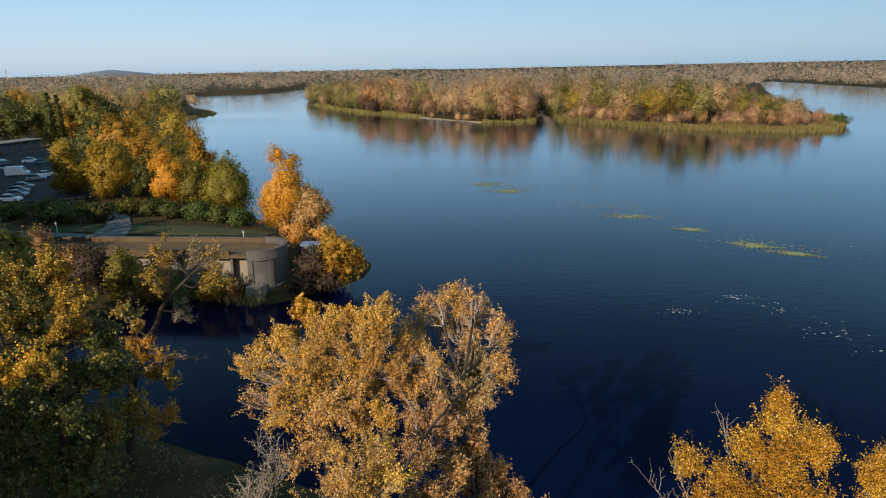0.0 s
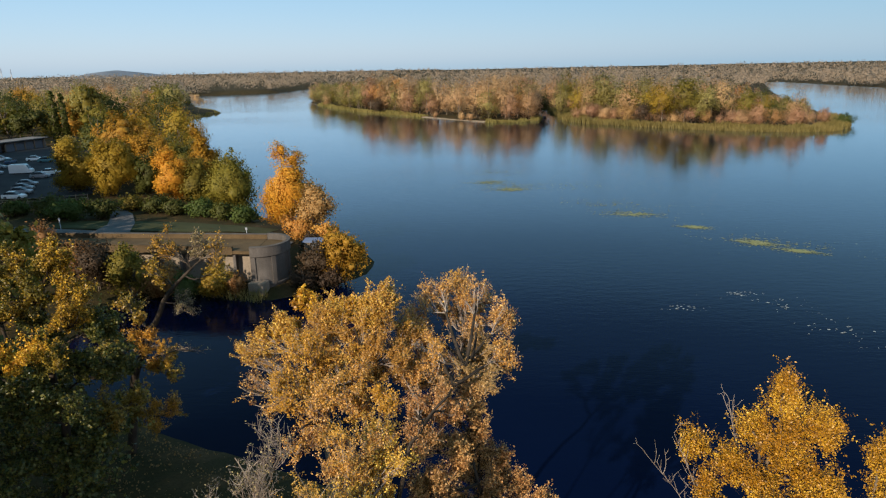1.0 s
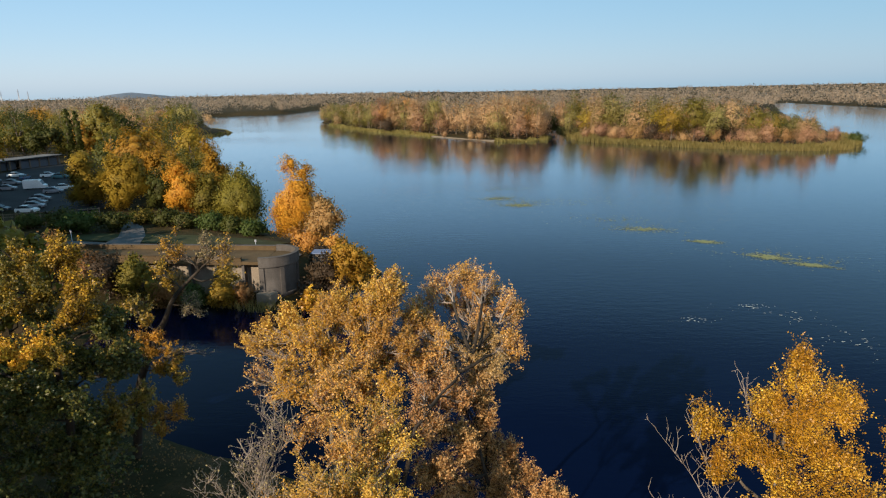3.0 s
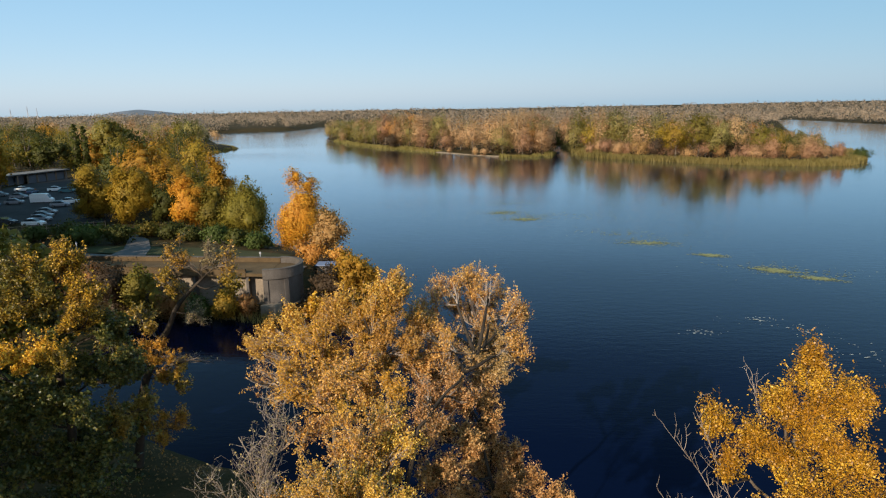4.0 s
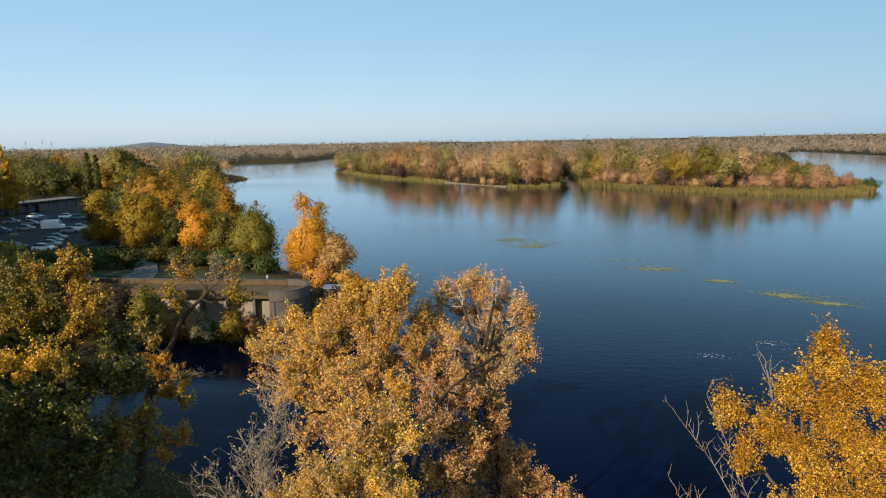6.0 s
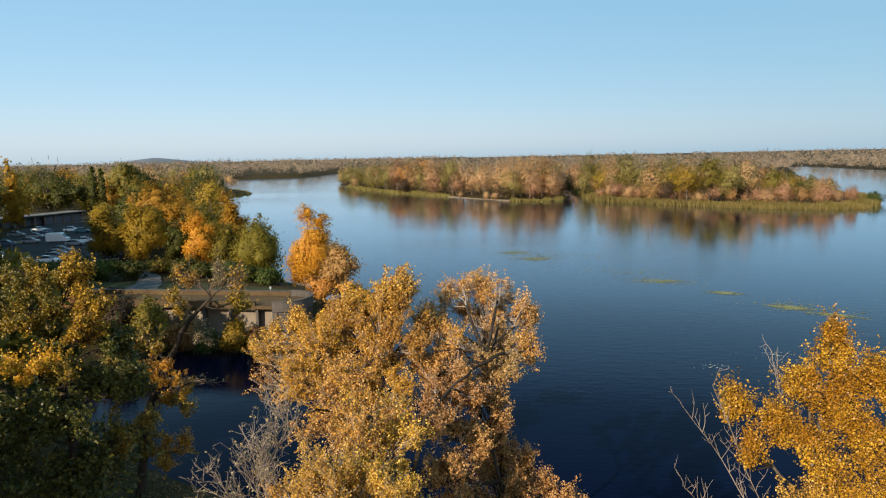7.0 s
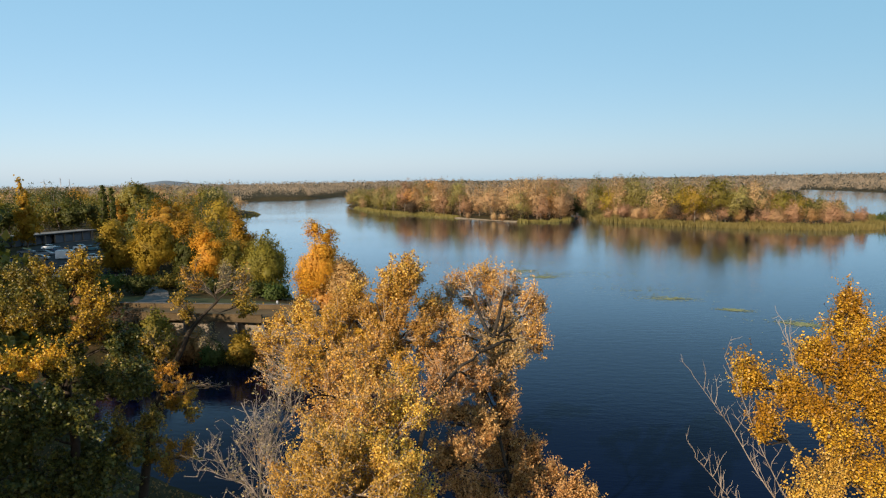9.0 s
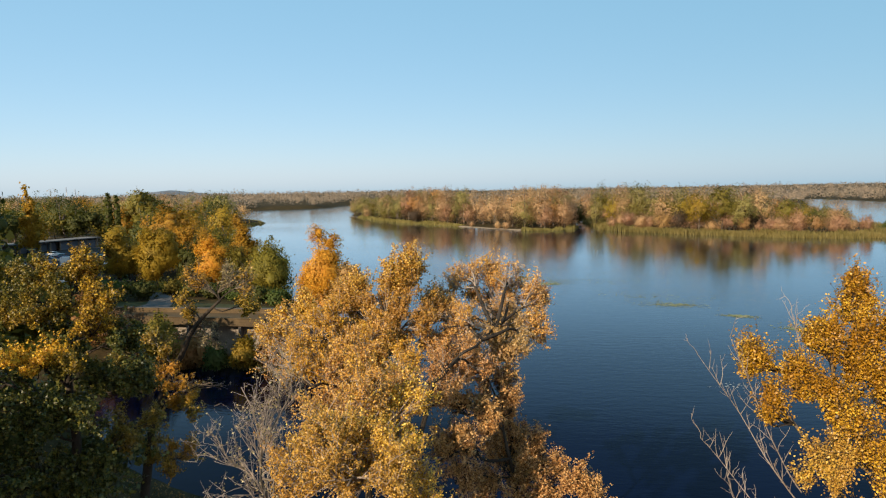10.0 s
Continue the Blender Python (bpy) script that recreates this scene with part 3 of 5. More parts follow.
# ---- the trees on the near bank
big_tree("poplar", 11, [(-4.1, 23.0, 1.2), (-4.2, 22.9, 6.7), (-4.0, 22.6, 12.3), (-3.6, 22.3, 16.2)], 0.24, [
    ((-2.8, 22.3, 18.8), (1.03, 1.18, 1.22), "gold", 190, 90, 0.048),
    ((-3.6, 22.0, 17.8), (1.18, 1.17, 1.06), "gold", 145, 82, 0.048),
    ((-5.0, 23.6, 17.6), (1.17, 1.21, 1.11), "gold", 145, 82, 0.048),
    ((-7.1, 23.8, 17.1), (1.21, 1.22, 1.10), "gold", 145, 82, 0.048),
    ((-8.2, 24.0, 16.3), (0.75, 0.90, 0.97), "gold", 67, 67, 0.046),
    ((-5.6, 22.0, 16.7), (1.46, 1.44, 1.26), "brown", 168, 59, 0.046),
    ((-2.5, 21.0, 17.4), (1.02, 1.13, 1.13), "gold", 145, 86, 0.046),
    ((-3.7, 20.0, 16.7), (1.37, 1.42, 1.32), "brown", 190, 59, 0.046),
    ((-6.4, 21.0, 16.2), (1.43, 1.38, 1.19), "brown", 123, 37, 0.046),
    ((-7.8, 22.0, 15.8), (0.77, 0.88, 0.92), "brown", 30, 29, 0.046),
    ((-4.9, 19.5, 15.7), (1.79, 1.66, 1.38), "brown", 179, 44, 0.046),
    ((-1.9, 22.8, 17.5), (0.79, 0.86, 0.84), "gold", 110, 67, 0.045),
    ((-2.3, 19.4, 16.7), (0.62, 0.66, 0.62), "brown", 80, 54, 0.043)], BARK_DARK, "tall golden poplar on the near river bank", BARK_PALE)

big_tree("willow", 12, [(-3.4, 14.2, 1.4), (-2.8, 14.8, 8.0), (-1.9, 15.6, 14.0), (-1.28, 17.0, 16.7), (-0.5, 18.3, 17.2), (0.4, 20.8, 17.3)], 0.11, [
    ((0.0, 25.6, 17.7), (1.23, 1.35, 1.33), "brown", 168, 44, 0.045),
    ((-1.3, 24.4, 17.6), (1.08, 1.16, 1.13), "brown", 123, 40, 0.045),
    ((1.3, 23.8, 17.4), (1.10, 1.16, 1.10), "brown", 145, 48, 0.045),
    ((1.9, 22.2, 17.0), (0.81, 0.93, 0.95), "brown", 100, 44, 0.045),
    ((0.4, 22.4, 17.0), (1.38, 1.33, 1.15), "copper", 168, 48, 0.045),
    ((-0.7, 21.0, 17.3), (1.03, 1.09, 1.03), "brown", 112, 33, 0.045),
    ((0.7, 20.6, 16.6), (0.89, 0.89, 0.80), "copper", 123, 75, 0.045),
    ((-0.3, 19.2, 16.6), (1.01, 0.97, 0.84), "copper", 123, 67, 0.045),
    ((-1.5, 23.2, 17.0), (1.00, 1.05, 0.95), "brown", 120, 45, 0.045),
    ((-1.4, 21.6, 16.2), (0.70, 0.80, 0.60), "brown", 60, 27, 0.045),
    ((-0.6, 22.6, 15.6), (1.10, 1.00, 0.90), "copper", 120, 48, 0.045),
    ((0.9, 23.6, 16.2), (1.20, 1.10, 0.90), "copper", 120, 48, 0.045),
    ((-1.6, 21.6, 16.7), (0.76, 0.78, 0.72), "brown", 100, 54, 0.045),
    ((-1.1, 19.2, 16.5), (0.55, 0.57, 0.55), "copper", 70, 54, 0.043),
    ((-1.0, 17.4, 16.3), (0.74, 0.76, 0.71), "copper", 110, 59, 0.041),
    ((-0.8, 25.2, 18.1), (0.95, 0.98, 0.91), "brown", 120, 36, 0.046),
    ((0.9, 25.0, 18.1), (0.94, 0.97, 0.90), "brown", 120, 36, 0.046),
    ((1.8, 23.8, 17.8), (0.78, 0.82, 0.78), "brown", 100, 36, 0.046)], BARK_DARK, "leaning forked willow with thinning brown leaves", BARK_PALE)

big_tree("aspen", 13, [(1.6, 19.8, 1.6), (1.5, 19.8, 5.5), (1.0, 19.8, 11.0), (0.6, 19.6, 14.4)], 0.18, [
    ((0.3, 20.0, 15.4), (1.11, 1.15, 1.07), "copper", 134, 71, 0.045),
    ((-0.5, 18.8, 15.1), (1.24, 1.21, 1.07), "copper", 145, 71, 0.045),
    ((1.0, 21.4, 13.4), (1.23, 1.29, 1.23), "copper", 134, 67, 0.046),
    ((1.8, 20.8, 13.0), (1.02, 1.04, 0.96), "copper", 112, 71, 0.046),
    ((2.8, 19.6, 12.8), (1.03, 0.99, 0.84), "copper", 112, 71, 0.046),
    ((0.5, 19.4, 13.0), (1.51, 1.47, 1.29), "copper", 168, 67, 0.046),
    ((-0.8, 17.6, 14.3), (1.29, 1.30, 1.21), "copper", 145, 67, 0.045),
    ((2.0, 19.6, 11.9), (1.57, 1.47, 1.24), "copper", 145, 63, 0.046),
    ((0.3, 18.6, 11.5), (1.84, 1.75, 1.47), "rust", 156, 59, 0.048),
    ((3.6, 19.0, 11.7), (1.08, 1.11, 1.03), "copper", 100, 63, 0.046)], BARK_DARK, "rusty orange aspen leaning over the water")

big_tree("young_poplar", 14, [(-3.0, 15.4, 1.4), (-2.9, 15.3, 6.0), (-2.7, 15.2, 14.8)], 0.14, [
    ((-2.9, 16.4, 16.2), (1.29, 1.29, 1.17), "brown", 190, 63, 0.039),
    ((-3.7, 14.8, 16.2), (1.24, 1.26, 1.17), "gold", 190, 67, 0.038),
    ((-1.9, 15.0, 15.7), (1.24, 1.28, 1.17), "gold", 212, 75, 0.038),
    ((-2.8, 14.2, 15.2), (1.58, 1.47, 1.23), "gold", 212, 67, 0.038),
    ((-4.7, 15.0, 14.9), (1.32, 1.29, 1.13), "brown", 134, 44, 0.038),
    ((-1.3, 15.0, 14.3), (1.40, 1.38, 1.22), "gold", 168, 71, 0.038),
    ((-2.2, 17.6, 16.6), (0.87, 0.90, 0.87), "brown", 100, 48, 0.039),
    ((-1.8, 16.6, 16.0), (0.82, 0.86, 0.82), "gold", 130, 62, 0.039),
    ((-2.3, 17.8, 16.4), (0.69, 0.67, 0.59), "gold", 90, 59, 0.041)], BARK, "young yellow poplar at the foot of taller trees", BARK_PALE)

big_tree("bare_willow", 15, [(-5.6, 16.4, 1.4), (-5.6, 16.4, 6.5), (-5.5, 16.2, 13.4)], 0.16, [
    ((-6.1, 16.2, 16.3), (1.14, 1.13, 1.02), "grey", 42, 6, 0.042),
    ((-5.4, 17.0, 16.6), (1.03, 1.13, 1.11), "grey", 50, 6, 0.042),
    ((-6.6, 16.0, 15.2), (1.04, 1.03, 0.93), "grey", 35, 6, 0.042),
    ((-5.2, 15.6, 15.7), (1.18, 1.18, 1.07), "grey", 46, 6, 0.042),
    ((-5.7, 15.4, 14.5), (1.58, 1.45, 1.18), "grey", 42, 6, 0.042)], BARK, "almost bare willow with pale grey twigs", BARK_PALE, rise=0.3, feathers=0.25, stout=0.55)

right = big_tree("birch", 16, [(8.4, 14.6, 1.2), (8.4, 14.6, 7), (8.3, 14.7, 13), (8.3, 15.0, 18.6)], 0.2, [
    ((8.3, 15.0, 19.1), (0.44, 0.66, 0.82), "bright", 210, 49, 0.038),
    ((6.1, 15.0, 17.8), (0.31, 0.46, 0.56), "bright", 120, 49, 0.038),
    ((7.6, 14.8, 18.2), (0.48, 0.62, 0.68), "bright", 150, 49, 0.038),
    ((7.0, 14.6, 17.4), (0.51, 0.62, 0.68), "bright", 150, 49, 0.038),
    ((8.3, 14.6, 18.0), (0.69, 0.81, 0.85), "bright", 210, 49, 0.038),
    ((9.1, 14.4, 18.6), (0.49, 0.66, 0.77), "bright", 170, 49, 0.038),
    ((6.4, 14.6, 16.9), (0.33, 0.49, 0.62), "bright", 90, 44, 0.038),
    ((7.6, 14.2, 17.0), (0.90, 0.94, 0.90), "bright", 220, 49, 0.038),
    ((8.8, 14.0, 17.2), (0.92, 1.03, 1.05), "bright", 240, 49, 0.038),
    ((7.1, 13.8, 15.9), (0.77, 0.87, 0.90), "gold", 150, 44, 0.038),
    ((8.3, 13.6, 15.7), (1.20, 1.18, 1.06), "bright", 240, 45, 0.038),
    ((9.5, 13.8, 16.0), (0.62, 0.90, 1.10), "bright", 170, 45, 0.038),
    ((7.9, 13.6, 14.1), (1.30, 1.26, 1.10), "gold", 200, 50, 0.040)], BARK, "bright yellow birch standing at the water's edge", BARK_DARK, rise=0.4, loose=0.60, feathers=0.05)


def dead_limbs():
    """Slender leafless limbs that curve up and out of the birch."""
    rng = np.random.default_rng(17)
    o = np.array((8.4, 14.6, 1.2))
    for tip, foot, r in (((4.70, 14.2, 18.2), (7.4, 14.6, 14.4), 0.020), ((4.6, 13.6, 16.6), (7.2, 14.2, 13.4), 0.018), ((5.5, 14.6, 18.5), (7.2, 14.8, 14.9), 0.016), ((7.05, 15.2, 18.9), (7.9, 15.0, 16.8), 0.013), ((5.3, 14.0, 15.6), (7.6, 14.4, 12.6), 0.018)):
        main = bent(rng, np.array(foot) - o, np.array(tip) - o, r, 0.004, 14, 0.05, -0.05)
        paths = [main]
        for k in range(3, 14):
            for _ in range(rng.integers(1, 3)):
                p = main[k][0]
                q = p + (rng.normal(-0.12, 0.22), rng.normal(0, 0.2), rng.uniform(0.35, 0.8)) * rng.uniform(0.4, 1.1, 1)
                side = bent(rng, p, q, 0.0075, 0.0025, 6, 0.08)
                paths.append(side)
                for _ in range(2):
                    c = side[rng.integers(1, 5)][0]
                    paths.append(bent(rng, c, c + rng.normal(0, 0.09, 3) + (0, 0, 0.17), 0.0045, 0.002, 4, 0.08))
        part("dead_limb", tube_mesh("dead_limb", paths, BARK_PALE, 4), right, "bare grey limb without leaves")


dead_limbs()

big_tree("birch", 26, [(11.4, 15.4, 1.0), (11.3, 15.3, 8), (11.1, 15.2, 16.6)], 0.14, [
    ((11.1, 15.1, 17.4), (0.42, 0.5, 0.85), "bright", 130, 56, 0.038),
    ((11.4, 15.1, 16.3), (0.60, 0.6, 0.8), "bright", 130, 50, 0.038),
    ((11.2, 15.0, 15.0), (0.85, 0.8, 0.9), "gold", 120, 46, 0.040)], BARK, "slender yellow birch beside a larger one", BARK_DARK, rise=0.4, loose=0.60, feathers=0.05)

big_tree("maple", 18, [(-21.8, 31.0, 1.6), (-21.8, 31.0, 6), (-21.6, 31.2, 12), (-21.5, 31.4, 16.0)], 0.36, [
    ((-23.7, 32.0, 18.0), (1.63, 1.56, 1.34), "maple", 170, 47, 0.080),
    ((-21.1, 31.8, 18.0), (1.63, 1.50, 1.22), "maple", 180, 50, 0.080),
    ((-19.2, 31.0, 16.8), (1.18, 1.23, 1.18), "maple", 120, 50, 0.080),
    ((-21.8, 30.6, 16.3), (1.96, 1.81, 1.49), "maple", 180, 47, 0.080),
    ((-19.4, 30.4, 15.4), (1.50, 1.40, 1.17), "maple", 130, 47, 0.080),
    ((-25.0, 31.0, 16.4), (1.78, 1.87, 1.78), "maple", 130, 47, 0.080),
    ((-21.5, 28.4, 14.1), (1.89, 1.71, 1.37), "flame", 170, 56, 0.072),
    ((-19.6, 28.6, 13.5), (1.28, 1.24, 1.09), "maple", 100, 50, 0.072),
    # lower and inner masses: dark green leaf colour, with crown shade painted in
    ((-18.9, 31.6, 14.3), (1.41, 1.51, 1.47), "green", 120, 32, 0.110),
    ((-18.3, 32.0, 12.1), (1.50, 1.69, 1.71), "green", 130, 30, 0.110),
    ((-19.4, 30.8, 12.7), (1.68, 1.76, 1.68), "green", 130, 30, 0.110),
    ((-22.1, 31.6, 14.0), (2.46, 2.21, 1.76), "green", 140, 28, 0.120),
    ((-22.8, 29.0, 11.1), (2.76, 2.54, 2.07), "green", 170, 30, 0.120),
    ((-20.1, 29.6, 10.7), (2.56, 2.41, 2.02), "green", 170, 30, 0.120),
    ((-18.5, 31.6, 9.5), (1.60, 1.75, 1.74), "olive", 110, 30, 0.110),
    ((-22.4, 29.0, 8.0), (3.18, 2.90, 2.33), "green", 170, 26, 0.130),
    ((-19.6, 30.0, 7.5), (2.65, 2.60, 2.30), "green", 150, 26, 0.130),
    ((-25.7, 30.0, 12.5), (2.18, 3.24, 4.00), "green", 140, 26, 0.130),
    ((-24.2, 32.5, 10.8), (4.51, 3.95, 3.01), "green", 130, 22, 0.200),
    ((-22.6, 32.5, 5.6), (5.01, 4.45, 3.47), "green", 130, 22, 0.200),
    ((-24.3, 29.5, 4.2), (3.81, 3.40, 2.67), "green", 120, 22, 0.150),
    ((-21.0, 30.5, 3.8), (3.36, 3.13, 2.61), "green", 120, 22, 0.150)], BARK_DARK, "broad maple, yellow on top, green and darkened for shade below")

big_tree("leaning_tree", 19, [(-23.4, 40.4, 1.2), (-22.4, 40.3, 6.8), (-20.9, 40.6, 10.5), (-19.2, 40.6, 13.2), (-17.4, 40.4, 14.9)], 0.33, [
    ((-15.6, 40.4, 16.1), (1.2, 1.2, 1.3), "lime", 110, 6, 0.09),
    ((-17.2, 40.6, 16.4), (1.5, 1.3, 1.2), "grey", 150, 6, 0.09),
    ((-19.2, 40.8, 16.4), (1.2, 1.2, 1.5), "lime", 130, 11, 0.09),
    ((-20.0, 40.8, 14.6), (1.1, 1.1, 1.4), "lime", 90, 14, 0.115),
    ((-15.4, 40.2, 14.4), (0.9, 0.9, 0.9), "lime", 60, 23, 0.115),
    ((-22.0, 41.0, 11.6), (1.8, 1.6, 1.5), "olive", 90, 14, 0.123),
    ((-17.6, 39.4, 9.4), (2.2, 0.7, 0.5), "grey", 16, 5, 0.08),
    ((-18.2, 40.4, 12.4), (1.5, 1.2, 1.2), "grey", 120, 5, 0.074),
    # next two in lime, not olive: missing sunlight made up by brighter leaf colour
    ((-21.0, 40.2, 9.6), (1.9, 1.2, 1.6), "lime", 130, 24, 0.09),
    ((-20.6, 39.8, 4.6), (2.0, 1.3, 1.8), "lime", 130, 26, 0.098),
    ((-19.8, 40.0, 7.8), (1.5, 1.3, 1.5), "lime", 110, 23, 0.115),
    ((-22.6, 40.0, 5.0), (1.8, 1.5, 1.6), "olive", 110, 23, 0.123),
    ((-24.4, 40.6, 9.6), (1.7, 1.5, 1.6), "olive", 110, 23, 0.123)], BARK_DARK, "leaning dark-barked tree with sparse twigs", BARK)

big_tree("yellow_poplar", 20, [(-8.2, 35.6, 1.0), (-8.2, 35.8, 7), (-8.2, 36.2, 12.6)], 0.2, [
    ((-8.4, 36.4, 13.6), (1.5, 1.4, 1.2), "bright", 130, 32, 0.118),
    ((-6.4, 36.4, 13.2), (1.5, 1.4, 1.4), "bright", 130, 32, 0.118),
    ((-9.8, 36.2, 11.8), (1.4, 1.4, 1.3), "bright", 100, 27, 0.118),
    ((-7.4, 36.2, 11.0), (2.2, 1.7, 1.6), "gold", 150, 29, 0.118),
    ((-8.4, 36.0, 8.2), (2.2, 1.8, 1.8), "lime", 130, 27, 0.118)], BARK, "bright yellow poplar behind the willow")


# ---- trees up the near bank, added out of view to cast shade
def bank_tree(seed, x, y, h, r, palette, label):
    root = small_tree(seed, "round", h, r, palette, 180, 16, 0.5, 0.55, BARK_DARK)
    root.location = (x, y, height_at(x, y))
    tagged(root, label, "tree")


for k, (x, y, h, r, pal) in enumerate(((-39, 36, 21, 6, "green"), (-33, 23, 16, 5.2, "maple"), (-41, 45, 21, 6, "olive"), (-41, 24, 17, 6, "maple"), (-27.5, 21, 17, 5.2, "green"), (-48, 30, 18, 6, "gold"), (-48, 52, 21, 6, "green"), (-46, 60, 14, 4.6, "olive"), (-33.5, 40, 9, 3.4, "green"), (-31, 14, 19, 6, "green"), (-25.5, 12, 18.5, 5.4, "maple"), (-36, 19, 19, 6, "green"))):
    bank_tree(300 + k, x, y, h, r, pal, "broad " + LABELS[pal] + " added out of view to shade the bank")


# ---------------------------------------------------------------- the quay
QC, QR = np.array((-25.4, 80.3)), 3.65


def quay_front(x):
    return 78.1 + 0.13 * (-28.8 - x)


def quay_rear(x):
    return 83.9 + 0.08 * (-25.6 - x)


def sweep(name, path, profile, mat, closed=False):
    """A profile (offset to the right of the path, height) carried along a plan path."""
    p = np.array(path, float)
    d = np.gradient(p, axis=0)
    d /= np.linalg.norm(d, axis=1, keepdims=True)
    nrm = np.stack([d[:, 1], -d[:, 0]], 1)
    k, verts, faces = len(profile), [], []
    for i in range(len(p)):
        for o, z in profile:
            verts.append((*(p[i] + nrm[i] * o), z))
    for i in range(len(p) - 1):
        for j in range(k):
            j2 = (j + 1) % k
            faces.append((i * k + j, i * k + j2, (i + 1) * k + j2, (i + 1) * k + j))
    faces.append(tuple(range(k)))
    faces.append(tuple((len(p) - 1) * k + j for j in reversed(range(k))))
    me = mesh_of(name, verts, faces, mat)
    bm = bmesh.new()
    bm.from_mesh(me)
    bmesh.ops.recalc_face_normals(bm, faces=bm.faces)
    bm.to_mesh(me)
    bm.free()
    return me


def arc(a0, a1, r, n):
    return [(QC[0] + r * math.cos(radians(a)), QC[1] + r * math.sin(radians(a))) for a in np.linspace(a0, a1, n)]


def build_quay():
    root = new("quay")
    tagged(root, "weathered concrete quay with a round bastion at its end", "quay", kind="structure")
    # the drum of the round end, its band and its plinth
    part("bastion_drum", sweep("bastion_drum", arc(-97, 95, QR - 0.15, 34), [(-0.45, -1.0), (-0.45, 4.9), (0.0, 4.9), (0.0, -1.0)], CONCRETE), root)
    part("bastion_band", sweep("bastion_band", arc(-97, 92, QR, 34), [(-0.5, 4.9), (-0.5, 5.0), (-0.36, 5.0), (-0.36, 6.2), (0.02, 6.2), (0.02, 5.0), (-0.06, 4.9)], CONCRETE), root)
    part("coping", sweep("coping", arc(-97, 92, QR, 34), [(-0.42, 6.203), (-0.42, 6.29), (0.08, 6.29), (0.08, 6.203)], CONCRETE), root)
    for a0, a1 in ((-97, -87), (-55, -46), (-8, 2)):
        part("pilaster", sweep("pilaster", arc(a0, a1, QR - 0.148, 5), [(0.0, 1.2), (0.0, 4.88), (0.14, 4.88), (0.14, 1.2)], CONCRETE), root)
    part("string_course", sweep("string_course", arc(-97, 60, QR - 0.148, 30), [(0.0, 1.25), (0.0, 1.5), (0.16, 1.45), (0.16, 1.25)], CONCRETE), root)
    bm = box(2.1, 1.6, 3.0, 0.05, (0, 0, 0.35))
    bmesh.ops.rotate(bm, cent=(0, 0, 0), matrix=Matrix.Rotation(radians(-14), 3, "Z"), verts=bm.verts)
    bmesh.ops.translate(bm, vec=(-25.0, 76.5, 0), verts=bm.verts)
    part("plinth", bm_mesh("plinth", bm, PANEL), root, "pale square plinth block")
    part("footing", sweep("footing", arc(-66, 60, QR + 0.1, 24), [(-0.2, -1.2), (-0.2, 0.55), (0.3, 0.5), (0.3, -1.2)], CONCRETE), root)
    # deck between front and rear
    xs = np.linspace(-25.6, -92, 24)
    bm = bmesh.new()
    rows = []
    for x in xs:
        rows.append([bm.verts.new((x, quay_front(x) - 0.15, z)) for z in (5.1, 5.5)] + [bm.verts.new((x, quay_rear(x), z)) for z in (5.5, 5.1)])
    for a, b in zip(rows, rows[1:]):
        for j in range(4):
            bm.faces.new((a[j], a[(j + 1) % 4], b[(j + 1) % 4], b[j]))
    bm.faces.new(rows[0])
    bm.faces.new(rows[-1])
    bmesh.ops.recalc_face_normals(bm, faces=bm.faces)
    part("deck", bm_mesh("deck", bm, DECK), root, "brown worn deck slab")
    bm = bmesh.new()
    vs = [bm.verts.new((x, y, 5.47)) for x, y in arc(-100, 92, QR - 0.36, 26)]
    bm.faces.new(vs)
    part("deck_end", bm_mesh("deck_end", bm, DECK), root)
    # parapet on the landward side, low kerb at the front
    rear = [(x, quay_rear(x)) for x in np.linspace(-92, -25.6, 24)]
    part("parapet", sweep("parapet", rear, [(-0.18, 4.0), (-0.18, 6.1), (0.18, 6.1), (0.18, 4.0)], DECK), root, "low brown parapet wall")
    part("parapet_coping", sweep("parapet_coping", rear, [(-0.24, 6.103), (-0.24, 6.17), (0.24, 6.17), (0.24, 6.103)], CONCRETE), root)
    front = [(x, quay_front(x)) for x in np.linspace(-92, -28.4, 24)]
    part("front_parapet", sweep("front_parapet", front, [(-0.16, 5.503), (-0.16, 5.95), (0.16, 5.95), (0.16, 5.503)], DECK), root)
    part("front_coping", sweep("front_coping", front, [(-0.22, 5.953), (-0.22, 6.03), (0.26, 6.03), (0.26, 5.953)], DECK), root)
    part("fascia", sweep("fascia", front, [(0.0, 5.0), (0.0, 5.5), (0.2, 5.5), (0.2, 5.0)], DECK), root)
    back = [(x, quay_front(x) + 1.1) for x in np.linspace(-92, -26.5, 24)]
    part("retaining_wall", sweep("retaining_wall", back, [(-0.5, -1.0), (-0.5, 5.05), (0.0, 5.05), (0.35, -1.0)], PANEL), root, "pale rendered retaining wall")
    for k in range(16):
        x = -28.3 - k * 3.65
        y = quay_front(x)
        v = [(x - 0.17, y + 1.1, 5.05), (x - 0.17, y + 0.05, 4.95), (x - 0.17, y - 0.15, -1), (x - 0.17, y + 1.1, -1)]
        v += [(a + 0.34, b, c) for a, b, c in v]
        f = [(0, 1, 2, 3), (7, 6, 5, 4), (0, 4, 5, 1), (1, 5, 6, 2), (2, 6, 7, 3), (3, 7, 4, 0)]
        part("buttress", mesh_of("buttress", v, f, CONCRETE), root)


build_quay()


